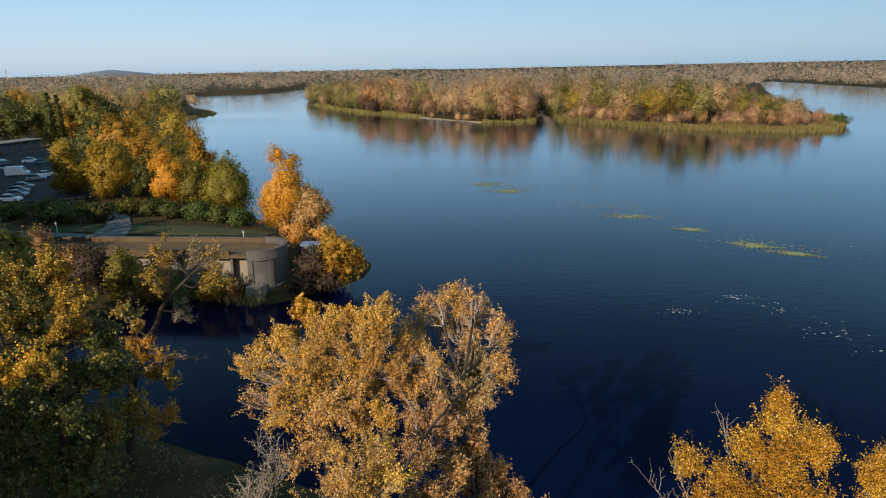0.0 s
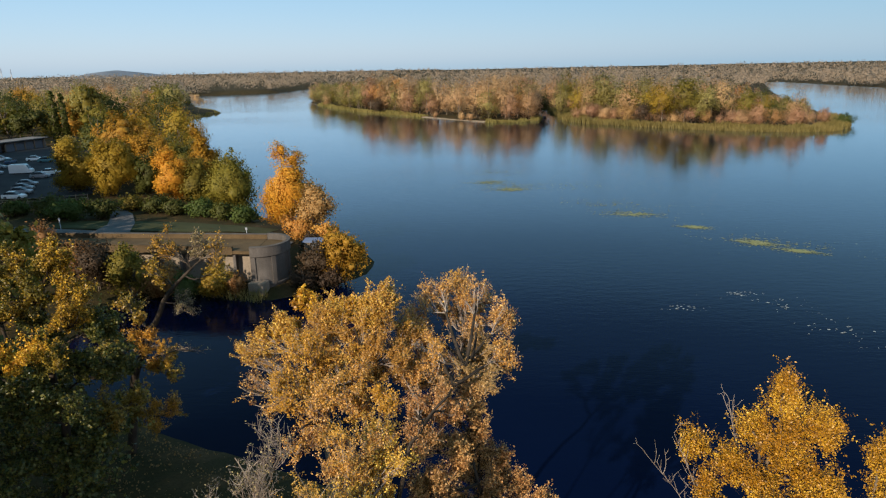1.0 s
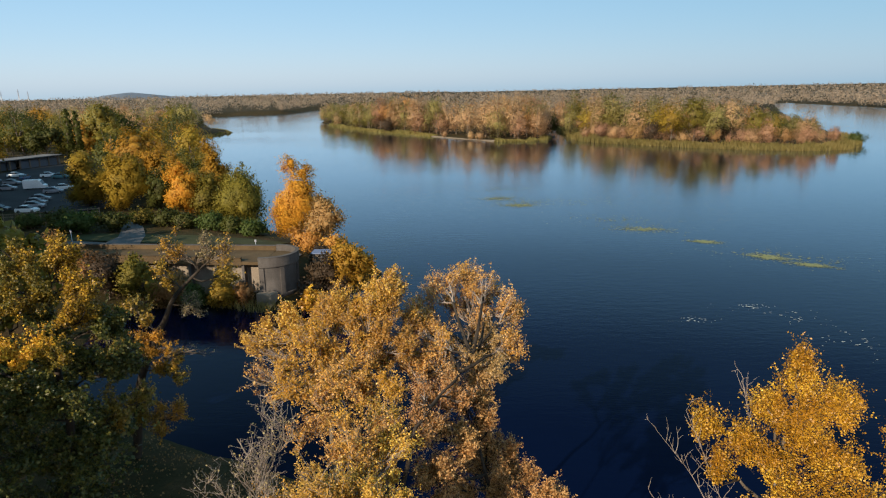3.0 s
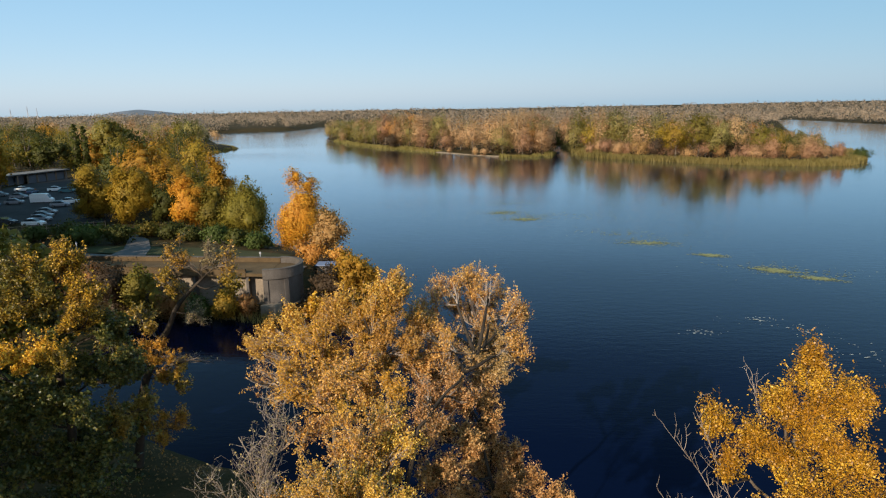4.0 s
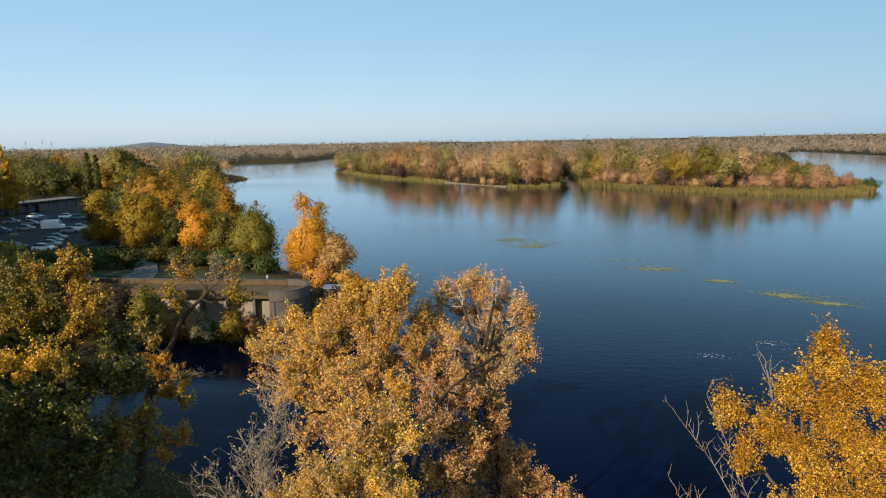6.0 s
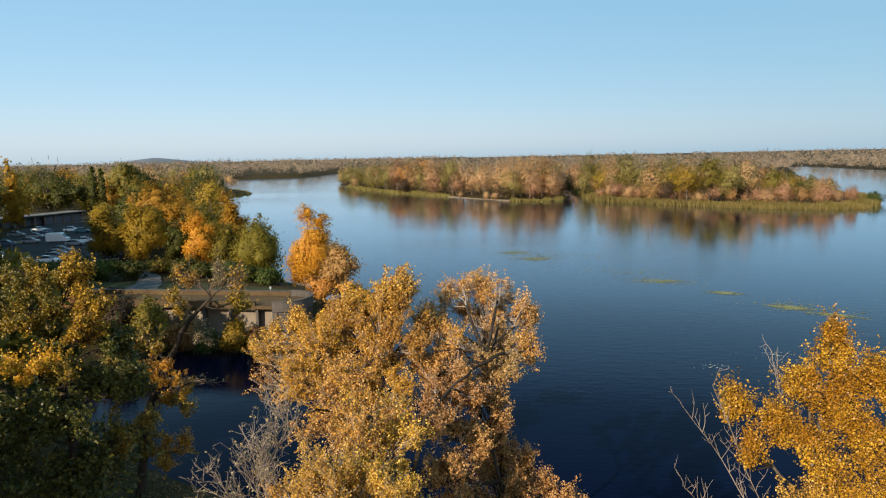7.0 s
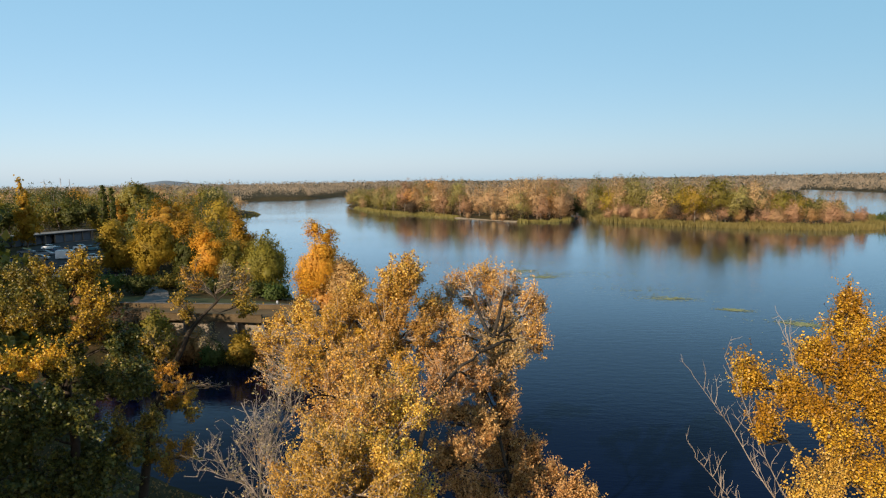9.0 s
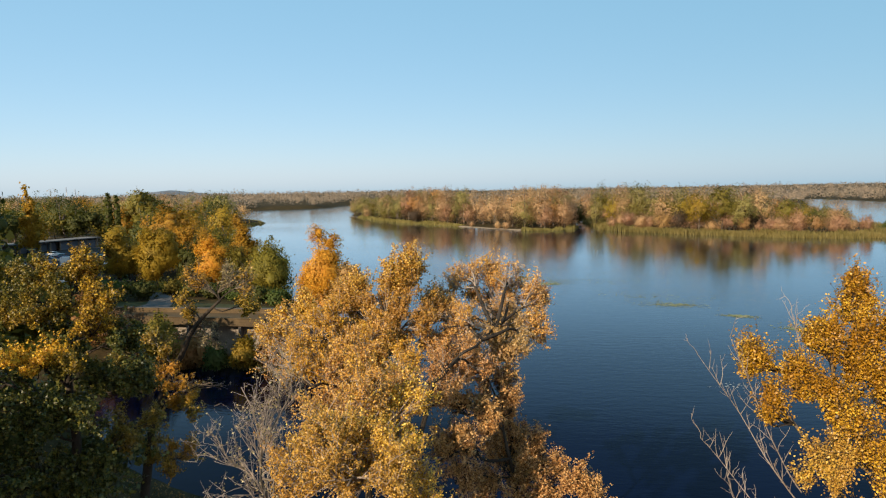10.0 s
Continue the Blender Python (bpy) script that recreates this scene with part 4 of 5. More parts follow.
def shed(x, y, z):
    root = new("shed")
    root.location = (x, y, z)
    part("wall", bm_mesh("wall", box(2.2, 1.8, 1.5, 0.03, (0, 0, 0.75)), PANEL), root, "pale board walls")
    part("roof", bm_mesh("roof", box(2.7, 2.3, 0.14, 0.03, (0, 0, 1.575)), ROOFBLUE), root, "blue-grey sheet roof")
    part("door", bm_mesh("door", box(0.8, 0.06, 1.3, 0.01, (0.3, -0.94, 0.66)), DOORPAINT), root)
    tagged(root, "small pale shed with a blue-grey roof behind the bastion", "shed")


shed(-19.4, 84.0, 3.6)


# ---------------------------------------------------------------- roads behind the quay
def ribbon(name, mid, half, mat, lift, label):
    p = np.array(mid, float)
    t = np.linspace(0, len(p) - 1, (len(p) - 1) * 6 + 1)
    x, y = np.interp(t, range(len(p)), p[:, 0]), np.interp(t, range(len(p)), p[:, 1])
    w = np.interp(t, range(len(p)), half)
    d = np.stack([np.gradient(x), np.gradient(y)], 1)
    d /= np.linalg.norm(d, axis=1, keepdims=True)
    nx, ny = -d[:, 1], d[:, 0]
    cols = np.linspace(-1, 1, 7)
    vx = (x[:, None] + nx[:, None] * w[:, None] * cols).ravel()
    vy = (y[:, None] + ny[:, None] * w[:, None] * cols).ravel()
    vz = land_height(vx, vy) + lift
    n, m = len(x), len(cols)
    f = [(i * m + j, i * m + j + 1, (i + 1) * m + j + 1, (i + 1) * m + j) for i in range(n - 1) for j in range(m - 1)]
    tagged(new(name, mesh_of(name, np.stack([vx, vy, vz], 1), f, mat, True)), label, name.split("_")[0], kind="structure")


ribbon("road", [(-120, 100), (-90, 97), (-60, 92), (-40, 90.5), (-24, 89.5)], (3, 2.8, 2.4, 2.0, 1.2), ROADMAT, 0.14, "pale grey gravel road behind the quay wall")
ribbon("lawn", [(-66, 99.5), (-45, 98.6), (-29, 97.4)], (3.4, 3.9, 3.2), LAWN, 0.11, "mown grass strip behind the quay road")
ribbon("path", [(-52, 93), (-54, 100), (-58, 108), (-66, 116)], (2.6, 2.0, 1.7, 1.6), ROADMAT, 0.17, "pale sandy track climbing to the car park")
ribbon("sand_spit", [(-34, 388), (-20, 371.6), (0, 342.8), (14, 328.8), (30, 324.8)], (0.8, 1.4, 1.0, 1.6, 1.2), SANDMAT, 0.12, "pale sandy edge of the wooded island")
ribbon("car_park", [(-75, 126), (-92, 138), (-108, 160), (-124, 190), (-132, 215)], (6, 12, 16, 16, 12), LOTMAT, 0.16, "worn dark asphalt car park")


def litter():
    """Fallen leaves over the near bank."""
    rng = np.random.default_rng(77)
    x, y = rng.uniform(-45, 8, 24000), rng.uniform(18, 50, 24000)
    d = shore_distance(x, y, LAND_NEAR)
    thick = np.sin(x * 0.7 + np.sin(y) * 1.3) * np.sin(y * 0.9) + rng.normal(0, 0.5, len(x))
    ok = (d > 0.8) & (thick > -0.1)
    x, y = x[ok], y[ok]
    at = np.stack([x, y, land_height(x, y) + 0.14 + rng.uniform(0, 0.05, len(x))], 1)
    up = np.tile((0.0, 0.0, 1.0), (len(x), 1))
    tagged(new("fallen_leaves", quads_mesh("fallen_leaves", leaf_quads(rng, at, 0.12, 1.3, 0, up, 0.6), SOFT["rust"])), "brown fallen leaves lying on the bank", "leaves", kind="stuff")


litter()


# ---------------------------------------------------------------- trees behind the quay
def grown(name, seed, x, y, h, r, palette, shape, clumps, leaves, size, tight, label, droop=0.0, z=None):
    root = small_tree(seed, shape, h, r, palette, clumps, leaves, size, tight, droop=droop, name=name)
    root.location = (x, y, height_at(x, y) if z is None else z)
    return tagged(root, label, "shrub" if shape == "bush" else "tree")


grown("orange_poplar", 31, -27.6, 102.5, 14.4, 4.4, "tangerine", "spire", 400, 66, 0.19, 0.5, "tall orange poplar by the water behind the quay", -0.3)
grown("brown_poplar", 32, -21.4, 95.0, 9.0, 2.8, "umber", "round", 150, 40, 0.21, 0.42, "brown thinning poplar beside the orange one")
grown("yellow_willow", 33, -14.9, 80.4, 9.0, 2.7, "amber", "round", 170, 40, 0.19, 0.36, "small yellow willow hanging over the water", 0.5)
grown("green_willow", 34, -43.4, 121.0, 13.0, 5.4, "olive", "plume", 420, 56, 0.20, 0.5, "olive green willow with drooping branches", 0.8)
grown("lime_tree", 35, -79.0, 131.0, 12.4, 4.3, "lime", "tall", 300, 60, 0.25, 0.5, "yellow-green lime tree beside the car park", -0.3)
grown("lime_tree", 36, -68.4, 126.5, 12.2, 4.4, "lime", "tall", 320, 60, 0.25, 0.5, "yellow lime tree with a leafy trunk", -0.3)
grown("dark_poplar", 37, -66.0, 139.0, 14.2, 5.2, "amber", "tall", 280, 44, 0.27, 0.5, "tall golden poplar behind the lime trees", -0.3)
grown("olive_tree", 38, -60.8, 137.5, 12.0, 4.2, "olive", "tall", 220, 40, 0.27, 0.5, "olive tree between brighter trees", -0.3)
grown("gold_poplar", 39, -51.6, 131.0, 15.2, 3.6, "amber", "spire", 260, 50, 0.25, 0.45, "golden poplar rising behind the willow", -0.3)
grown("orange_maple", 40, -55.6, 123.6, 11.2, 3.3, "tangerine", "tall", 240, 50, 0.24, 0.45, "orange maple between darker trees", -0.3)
grown("olive_tree", 43, -51.0, 124.4, 8.8, 3.2, "olive", "tall", 170, 44, 0.24, 0.45, "olive coloured tree beside the willow", -0.3)
grown("green_tree", 41, -61.5, 127.0, 10.2, 3.2, "green", "tall", 150, 40, 0.26, 0.45, "dark green tree in the shade of others", -0.3)
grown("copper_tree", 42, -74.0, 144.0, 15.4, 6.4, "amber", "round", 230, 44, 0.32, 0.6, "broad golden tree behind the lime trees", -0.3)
grown("orange_shrub", 51, -23.5, 93.0, 4.2, 2.6, "brown", "bush", 110, 26, 0.25, 0.4, "brown shrub at the foot of the poplar")
grown("dark_shrub", 52, -18.8, 80.6, 5.0, 2.6, "thicket", "bush", 120, 26, 0.2, 0.35, "dark brown thicket beside the bastion")
grown("dark_shrub", 53, -17.0, 84.6, 4.6, 2.6, "thicket", "bush", 110, 26, 0.22, 0.35, "brown thicket on the bank")
grown("dark_shrub", 58, -19.6, 77.4, 3.4, 1.8, "thicket", "bush", 90, 26, 0.2, 0.32, "dark brown thicket at the water", z=0.1)
grown("dark_shrub", 59, -16.4, 79.0, 3.4, 2.0, "thicket", "bush", 90, 26, 0.2, 0.32, "dark brown thicket at the water", z=0.1)
grown("dark_shrub", 50, -20.6, 86.4, 3.6, 2.0, "thicket", "bush", 90, 26, 0.2, 0.32, "dark brown thicket behind the bastion")
grown("dark_shrub", 54, -18.6, 89.0, 4.6, 2.6, "brown", "bush", 110, 26, 0.22, 0.35, "reddish thicket on the bank")
grown("yellow_shrub", 55, -30.4, 75.6, 4.6, 1.8, "lime", "bush", 120, 28, 0.2, 0.32, "yellow shrub against the quay wall", z=0.3)
grown("green_shrub", 56, -33.8, 75.2, 3.2, 1.9, "bush", "bush", 120, 28, 0.2, 0.32, "green shrub at the foot of the quay wall", z=0.3)
grown("rust_shrub", 57, -27.7, 75.9, 4.0, 1.2, "rust", "bush", 80, 24, 0.16, 0.26, "reddish brown shrub beside the bastion", z=0.2)
for k in range(9):
    x = -37.5 - k * 3.6
    pal = ("rust", "olive", "thicket", "rust")[k % 4]
    grown("quay_shrub", 60 + k, x, quay_front(x) - 2.6 - (k % 3), 6.0 + (k * 37 % 10) * 0.2, 2.7, pal, "bush", 130, 26, 0.2, 0.34, LABELS[pal] + " below the quay wall")
hedge = [(-36, 106.5, 2.6), (-40, 108, 2.8), (-44.5, 108.8, 3.0), (-49, 110, 2.6), (-53.5, 111.5, 3.2), (-60, 105, 3.4), (-63.5, 103, 3.8), (-67, 105, 3.2), (-58.5, 112.5, 2.6), (-71, 109, 3.0), (-76, 108, 2.6)]
for k, (x, y, h) in enumerate(hedge):
    grown("hedge_bush", 80 + k, x, y, h, h * 0.95, ("bush", "green", "olive")[k % 3 if k in (4, 8) else k % 2], "bush", 90, 24, 0.26, 0.4, "dark green bush in the hedge by the track")

# ---- the wooded left shore
WOODS = random.Random(5)
PALETTE_LEFT = ["olive"] * 6 + ["lime"] * 6 + ["amber"] * 6 + ["green"] * 6 + ["flame"] * 1 + ["moss"] * 2
PALETTE_BACK = ["olive"] * 3 + ["moss"] * 5 + ["amber"] * 2 + ["green"] * 4 + ["hazel"] * 3 + ["copper"] * 1
placed = []


def free_spot(x, y, gap):
    return all((x - a) ** 2 + (y - b) ** 2 > gap * gap for a, b in placed)


def scatter_left():
    n = tries = 0
    while n < 125 and tries < 6000:
        tries += 1
        y = 148 + (470 - 148) * WOODS.random() ** 1.3
        x = -0.80 * y + WOODS.random() * 0.52 * y
        d = float(shore_distance(np.array([x]), np.array([y]), LAND_NEAR)[0])
        if d < 5 or not free_spot(x, y, 5.2 + y / 120):
            continue
        if y < 212 and x < -84 and (x + 0.0) > -137 - 0.2 * (y - 150) and y - 150 < (-84 - x) * 2.6:
            continue
        if -156 < x < -130 and y < 222:
            continue
        h = WOODS.uniform(11, 18.5) * (0.9 if y < 220 else 1.15)
        if x > -0.42 * y:
            h *= 0.72
        pal = WOODS.choice(PALETTE_LEFT if y < 265 else PALETTE_BACK)
        shape = "spire" if WOODS.random() < 0.15 else ("plume" if WOODS.random() < 0.5 else "round")
        plant("left", x, y, h, h * WOODS.uniform(0.30, 0.42), pal, shape, n, "wooded left shore", 120, 14, 0.42, 0.7, variants=2, droop=-0.3)
        placed.append((x, y))
        n += 1


scatter_left()
for x, y, h, r, pal, shape in ((-123.8, 200, 19.4, 1.0, "green", "column"), (-121.6, 201, 18.6, 0.95, "green", "column"), (-128, 226, 21.5, 6.5, "olive", "round"),
                               (-136.5, 181, 21, 3.6, "amber", "spire"), (-147, 222, 16, 6, "green", "round"), (-133, 224, 13.5, 5.5, "amber", "round"), (-116, 206, 12, 5.2, "olive", "round"),
                               (-158, 228, 14, 6, "olive", "round"), (-168, 214, 15, 6, "green", "round"), (-106, 192, 11.5, 4.6, "green", "round"), (-99, 178, 10, 4.2, "olive", "round")):
    plant("tall", x, y, h, r, pal, shape, int(h), "wooded left shore", 170, 16, 0.5, 0.5 if shape != "column" else 0.3, variants=1)

# ---- unseen belt of trees, added left of view to shade car park and road
for k, (x, y, h, r, pal) in enumerate(((-104, 116, 19, 7.2, "olive"), (-110, 124, 20, 7.2, "green"), (-117, 131, 20, 7.2, "olive"), (-124, 138, 21, 7.2, "green"), (-131, 146, 21, 7.2, "amber"), (-138, 154, 21, 7.2, "green"), (-144, 163, 21, 7.2, "olive"),
                                     (-98, 106, 19, 7.2, "amber"), (-92, 96, 17, 6, "green"), (-84, 86, 17, 6, "olive"), (-78, 79, 17, 6, "green"), (-72, 73, 16, 5.6, "olive"), (-66, 66, 15, 5.4, "green"), (-88, 104, 15, 5.4, "green"), (-100, 92, 18, 6, "olive"), (-150, 172, 20, 7.2, "green"))):
    plant("belt", x, y, h * 1.25, r * 1.08, pal, "round", k, "tree belt by the car park", 110, 10, 0.95, 0.8, variants=1)
# second unseen row, added to close the gaps in that shade
for k in range(9):
    plant("belt", -101 - k * 6.5, 96 + k * 7.6, 25, 8, ("green", "olive")[k % 2], "round", 40 + k, "tree belt by the car park", 110, 10, 0.95, 0.8, variants=1)

# ---- the wooded islands
ISLE = random.Random(9)


def scatter_isles():
    n = tries = 0
    mine = []
    while n < 175 and tries < 9000:
        tries += 1
        x = ISLE.uniform(-135, 190)
        y = ISLE.uniform(255, 600)
        d = float(shore_distance(np.array([x]), np.array([y]), LAND_ISLES)[0])
        if d < 1.3 or d > 24 or (d > 12 and ISLE.random() < 0.4):
            continue
        east = x > 50
        if east and d < 9:
            continue
        if any((x - a) ** 2 + (y - b) ** 2 < 30 for a, b in mine):
            continue
        front = d < (14 if east else 12)
        if east:
            pal = ISLE.choice(["rosy", "rosy", "rosy", "hazel"] if front else ["moss", "moss", "olive", "lime", "hazel", "hazel", "moss"])
            h = ISLE.uniform(5.5, 9) if front else ISLE.uniform(18.5, 24.5)
            if x > 122:
                h *= 0.75 if x < 140 else 0.36
        elif x < -62:
            pal, h = ISLE.choice(["moss", "moss", "moss", "olive", "hazel"]), ISLE.uniform(12.5, 19)
        else:
            pal, h = ISLE.choice(["hazel", "hazel", "hazel", "hazel", "copper", "moss", "rosy"]), ISLE.uniform(18.5, 24.5)
            if d < 3:
                h = ISLE.uniform(3.0, 6)
            elif d < 6:
                h *= 0.82
        shape = "bush" if h < 9.2 else ("plume" if ISLE.random() < 0.8 else "round")
        plant("isle", x, y, h, h * (0.62 if shape == "bush" else ISLE.uniform(0.27, 0.38)), pal, shape, n, "wooded islands", 130, 16, 0.22 if shape == "bush" else 0.36, 0.45 if shape == "bush" else 0.75, variants=3, droop=-0.5)
        mine.append((x, y))
        n += 1
    for x, y, h, r, pal in ((98, 287, 20.5, 8, "olive"), (90, 291, 19, 6.5, "lime"), (106, 284, 18, 6.5, "moss"), (124, 284, 14, 5.5, "olive"), (132, 277, 9.5, 4.4, "green"), (163.5, 281, 5.2, 4.6, "bush")):
        plant("isle_big", x, y, h, r, pal, "bush" if h < 8 else "round", 3, "wooded islands", 190, 18, 0.36, 0.7, variants=1, droop=-0.3)
    shore_x, shore_y = (55, 63, 82, 100, 118, 133, 147, 159), (324, 309, 290, 273, 262, 256.5, 258.5, 270)
    # dark shrubs set in the gaps between crowns, standing in for shadow there
    for x, y, h, r, pal in ((-50, 409, 10, 6, "thicket"), (43, 357, 9, 5, "thicket"), (46.5, 372, 12, 5.5, "green"), (111, 291, 11, 5.5, "thicket"), (84, 296, 10, 5, "thicket"), (12, 338, 8, 4.5, "thicket")):
        plant("isle_dark", x, y, h, r, pal, "bush", 4, "wooded islands", 150, 16, 0.26, 0.6, variants=1, droop=-0.3)
    # a tall back row behind a row of low reddish shrubs
    for k in range(13):
        x = 57 + k * 5.2 + ISLE.uniform(-1.5, 1.5)
        y = float(np.interp(x, shore_x, shore_y)) + ISLE.uniform(26, 36)
        h = ISLE.uniform(21, 25)
        plant("isle", x, y, h, h * ISLE.uniform(0.28, 0.34), ("moss", "lime", "hazel", "olive", "moss", "hazel")[k % 6], "plume", k, "wooded islands", 150, 16, 0.36, 0.75, variants=3, droop=-0.5)
    for k in range(20):
        x = 60 + k * 4.9 + ISLE.uniform(-1.2, 1.2)
        y = float(np.interp(x, shore_x, shore_y)) + ISLE.uniform(10, 13.5)
        h = ISLE.uniform(4.5, 10)
        plant("isle", x, y, h, h * 0.62, ("rosy", "rosy", "hazel", "rosy", "umber")[k % 5], "bush", k, "wooded islands", 130, 16, 0.22, 0.45, variants=3, droop=-0.5)


scatter_isles()


def isle_woods():
    """The trees behind the front rows, joined into one mass."""
    rng = np.random.default_rng(61)
    x, y = rng.uniform(-150, 230, 6000), rng.uniform(270, 640, 6000)
    d = shore_distance(x, y, LAND_ISLES)
    ok = (d > 22) & (d < 75)
    x, y, d = x[ok][:230], y[ok][:230], d[ok][:230]
    z = land_height(x, y)
    h = rng.uniform(19, 24, len(x)) * np.where(x > 124, 0.5, 1)
    quads, mats = [], []
    names = ["hazel", "copper", "moss", "olive", "rosy", "green"]
    for k in range(len(x)):
        lobes = crown_lobes(rng, "plume", h[k], h[k] * rng.uniform(0.28, 0.4))
        east = x[k] > 50
        m = rng.choice(6, p=(0.2, 0.2, 0.35, 0.05, 0.1, 0.1) if east or x[k] < -62 else (0.4, 0.35, 0.05, 0.08, 0.1, 0.02))
        at = np.concatenate([on_lobe(rng, 34, c, r, 0.6) for c, r in lobes]) + (x[k], y[k], z[k])
        quads.append(leaf_quads(rng, at, 0.62, 1.4, -0.3, away(at, (x[k], y[k], z[k] + h[k] * 0.5)), 0.92, True))
        mats.append(np.full(len(at), m))
    me = quads_mesh("island_woods", joined(quads), SOFT[names[0]])
    for nm in names[1:]:
        me.materials.append(SOFT[nm])
    me.polygons.foreach_set("material_index", np.concatenate(mats).astype(np.int32))
    tagged(new("island_woods", me), "mixed autumn woods on the islands behind the shore", "woods", kind="stuff")


isle_woods()


def shore_points(poly, a, b, step, rng, inset):
    out = []
    for p, q in zip(poly[a:b], poly[a + 1:b + 1]):
        p, q = np.array(p), np.array(q)
        ln = np.linalg.norm(q - p)
        n = int(ln / step)
        t = rng.uniform(0, 1, (n, 1))
        d = (q - p) / ln
        inward = np.array((-d[1], d[0]))
        out.append(p + (q - p) * t + inward * rng.uniform(*inset, (n, 1)))
    return np.concatenate(out)


def reeds(seed, pts, h0, h1, width, label):
    """Upright blades with bent tips, in one mesh."""
    rng = np.random.default_rng(seed)
    n = len(pts)
    a = rng.uniform(0, 6.28, n)
    w = np.stack([np.cos(a), np.sin(a), np.zeros(n)], 1) * width * rng.uniform(0.6, 1.4, (n, 1))
    clump = 0.75 + 0.45 * np.sin(pts[:, 0] * 0.55 + pts[:, 1] * 0.4) * np.sin(pts[:, 0] * 0.13)
    h = rng.uniform(h0, h1, n) * clump
    base = np.stack([pts[:, 0], pts[:, 1], np.maximum(land_height(pts[:, 0], pts[:, 1]), -0.1) - 0.05], 1)
    tip = base + np.stack([rng.normal(0, 0.25, n) * h, rng.normal(0, 0.25, n) * h, h], 1) * 1.0
    q = np.stack([base - w, base + w, (base + tip) / 2 + w * 1.1, tip], 1)
    tagged(new("reeds", quads_mesh("reeds", q, SOFT["reed"])), label, "reeds", kind="stuff")


rr = np.random.default_rng(21)
reeds(22, shore_points(LAND_ISLES, 16, 27, 0.013, rr, (-1.2, 8.5)), 1.3, 2.7, 0.17, "tall yellow-green reeds along the island shore")
reeds(23, shore_points(LAND_ISLES, 4, 8, 0.03, rr, (-1.0, 5.0)), 0.9, 2.0, 0.2, "low green reeds at the island's tip")
reeds(24, shore_points(LAND_ISLES, 10, 13, 0.02, rr, (-1.0, 3.0)), 0.8, 1.8, 0.18, "low reeds on a sandy spit")
reeds(25, shore_points(LAND_NEAR, 13, 16, 0.02, rr, (-0.6, 1.6))[:, :2], 0.6, 1.7, 0.04, "dry brown reeds at the foot of the quay")
reeds(26, shore_points(LAND_NEAR, 28, 33, 0.12, rr, (-1.0, 3.0)), 0.6, 1.4, 0.2, "dry sedge along the left shore")


# ---------------------------------------------------------------- distance
def far_woods():
    """The woods towards the horizon as one mass of leaf clumps."""
    rng = np.random.default_rng(41)
    chunks = []
    for count, y0, y1, cards, size in ((400, 330, 620, 64, 1.0), (1600, 560, 1100, 48, 1.4), (1500, 1000, 2000, 26, 2.3), (1500, 1800, 4200, 14, 3.6)):
        y = y0 * (y1 / y0) ** rng.uniform(0, 1, count * 4)
        x = y * rng.uniform(-0.9, 0.98, count * 4)
        dn, di = shore_distance(x, y, LAND_NEAR), shore_distance(x, y, LAND_ISLES)
        ok = ((dn > 4) & ((y > 455) | (x < -0.36 * y))) | ((di > 42) & (y > 300)) | ((di > 3) & (y > 560) & (x > 300)) | ((di > 3) & (y > 620))
        near_shore = ((dn > 2) & (dn < 22)) | ((di > 2) & (di < 22) & (x > 330))
        order = np.argsort(~near_shore, kind="stable") if y0 == 560 else np.arange(len(x))
        x, y, dn, di, ok = x[order], y[order], dn[order], di[order], ok[order]
        ok &= ~((dn > 0) & (y < 470) & (x > -0.8 * y))
        x, y = x[ok][:count], y[ok][:count]
        z = land_height(x, y)
        h = rng.uniform(8, 18, len(x)) * (1 + 0.3 * np.sin(x * 0.013) * np.sin(y * 0.009))
        r = h * rng.uniform(0.45, 0.75, len(x))
        base = np.repeat(np.stack([x, y, z + h * 0.55], 1), cards, 0)
        d = rng.normal(size=base.shape)
        d /= np.linalg.norm(d, axis=1, keepdims=True)
        rad = np.stack([np.repeat(r, cards), np.repeat(r, cards), np.repeat(h * 0.48, cards)], 1)
        at = base + d * rad * rng.uniform(0.7, 1.05, (len(base), 1))
        chunks.append(leaf_quads(rng, at, size * 0.8, 1.5, -0.2, away(d, (0, 0, 0), 0.25), 0.97, True))
    tagged(new("far_woods", quads_mesh("far_woods", joined(chunks), SOFT["far"])), "brown autumn woods to the horizon, paled in colour for haze", "woods", kind="stuff")


far_woods()


def far_hill():
    xs = np.linspace(-2100, -1500, 40)
    verts, faces = [], []
    for x in xs:
        e = max(0.0, math.exp(-((x + 1690) / 120) ** 2) * 34 + 10 * math.exp(-((x + 1800) / 160) ** 2))
        for y, f in ((3000, 0), (3150, 0.8), (3300, 1.0), (3600, 0.6), (3900, 0.0)):
            verts.append((x, y, 1 + e * f))
    for i in range(len(xs) - 1):
        for j in range(4):
            faces.append((i * 5 + j, i * 5 + j + 1, (i + 1) * 5 + j + 1, (i + 1) * 5 + j))
    # blue-grey of distant haze put straight into the hill's colour
    tagged(new("hill", mesh_of("hill", verts, faces, surface("hill_haze_tint", (0.10, 0.12, 0.14), (0.15, 0.16, 0.18), 0.01), True)), "low blue-grey hill on the horizon", "hill", kind="structure")


far_hill()


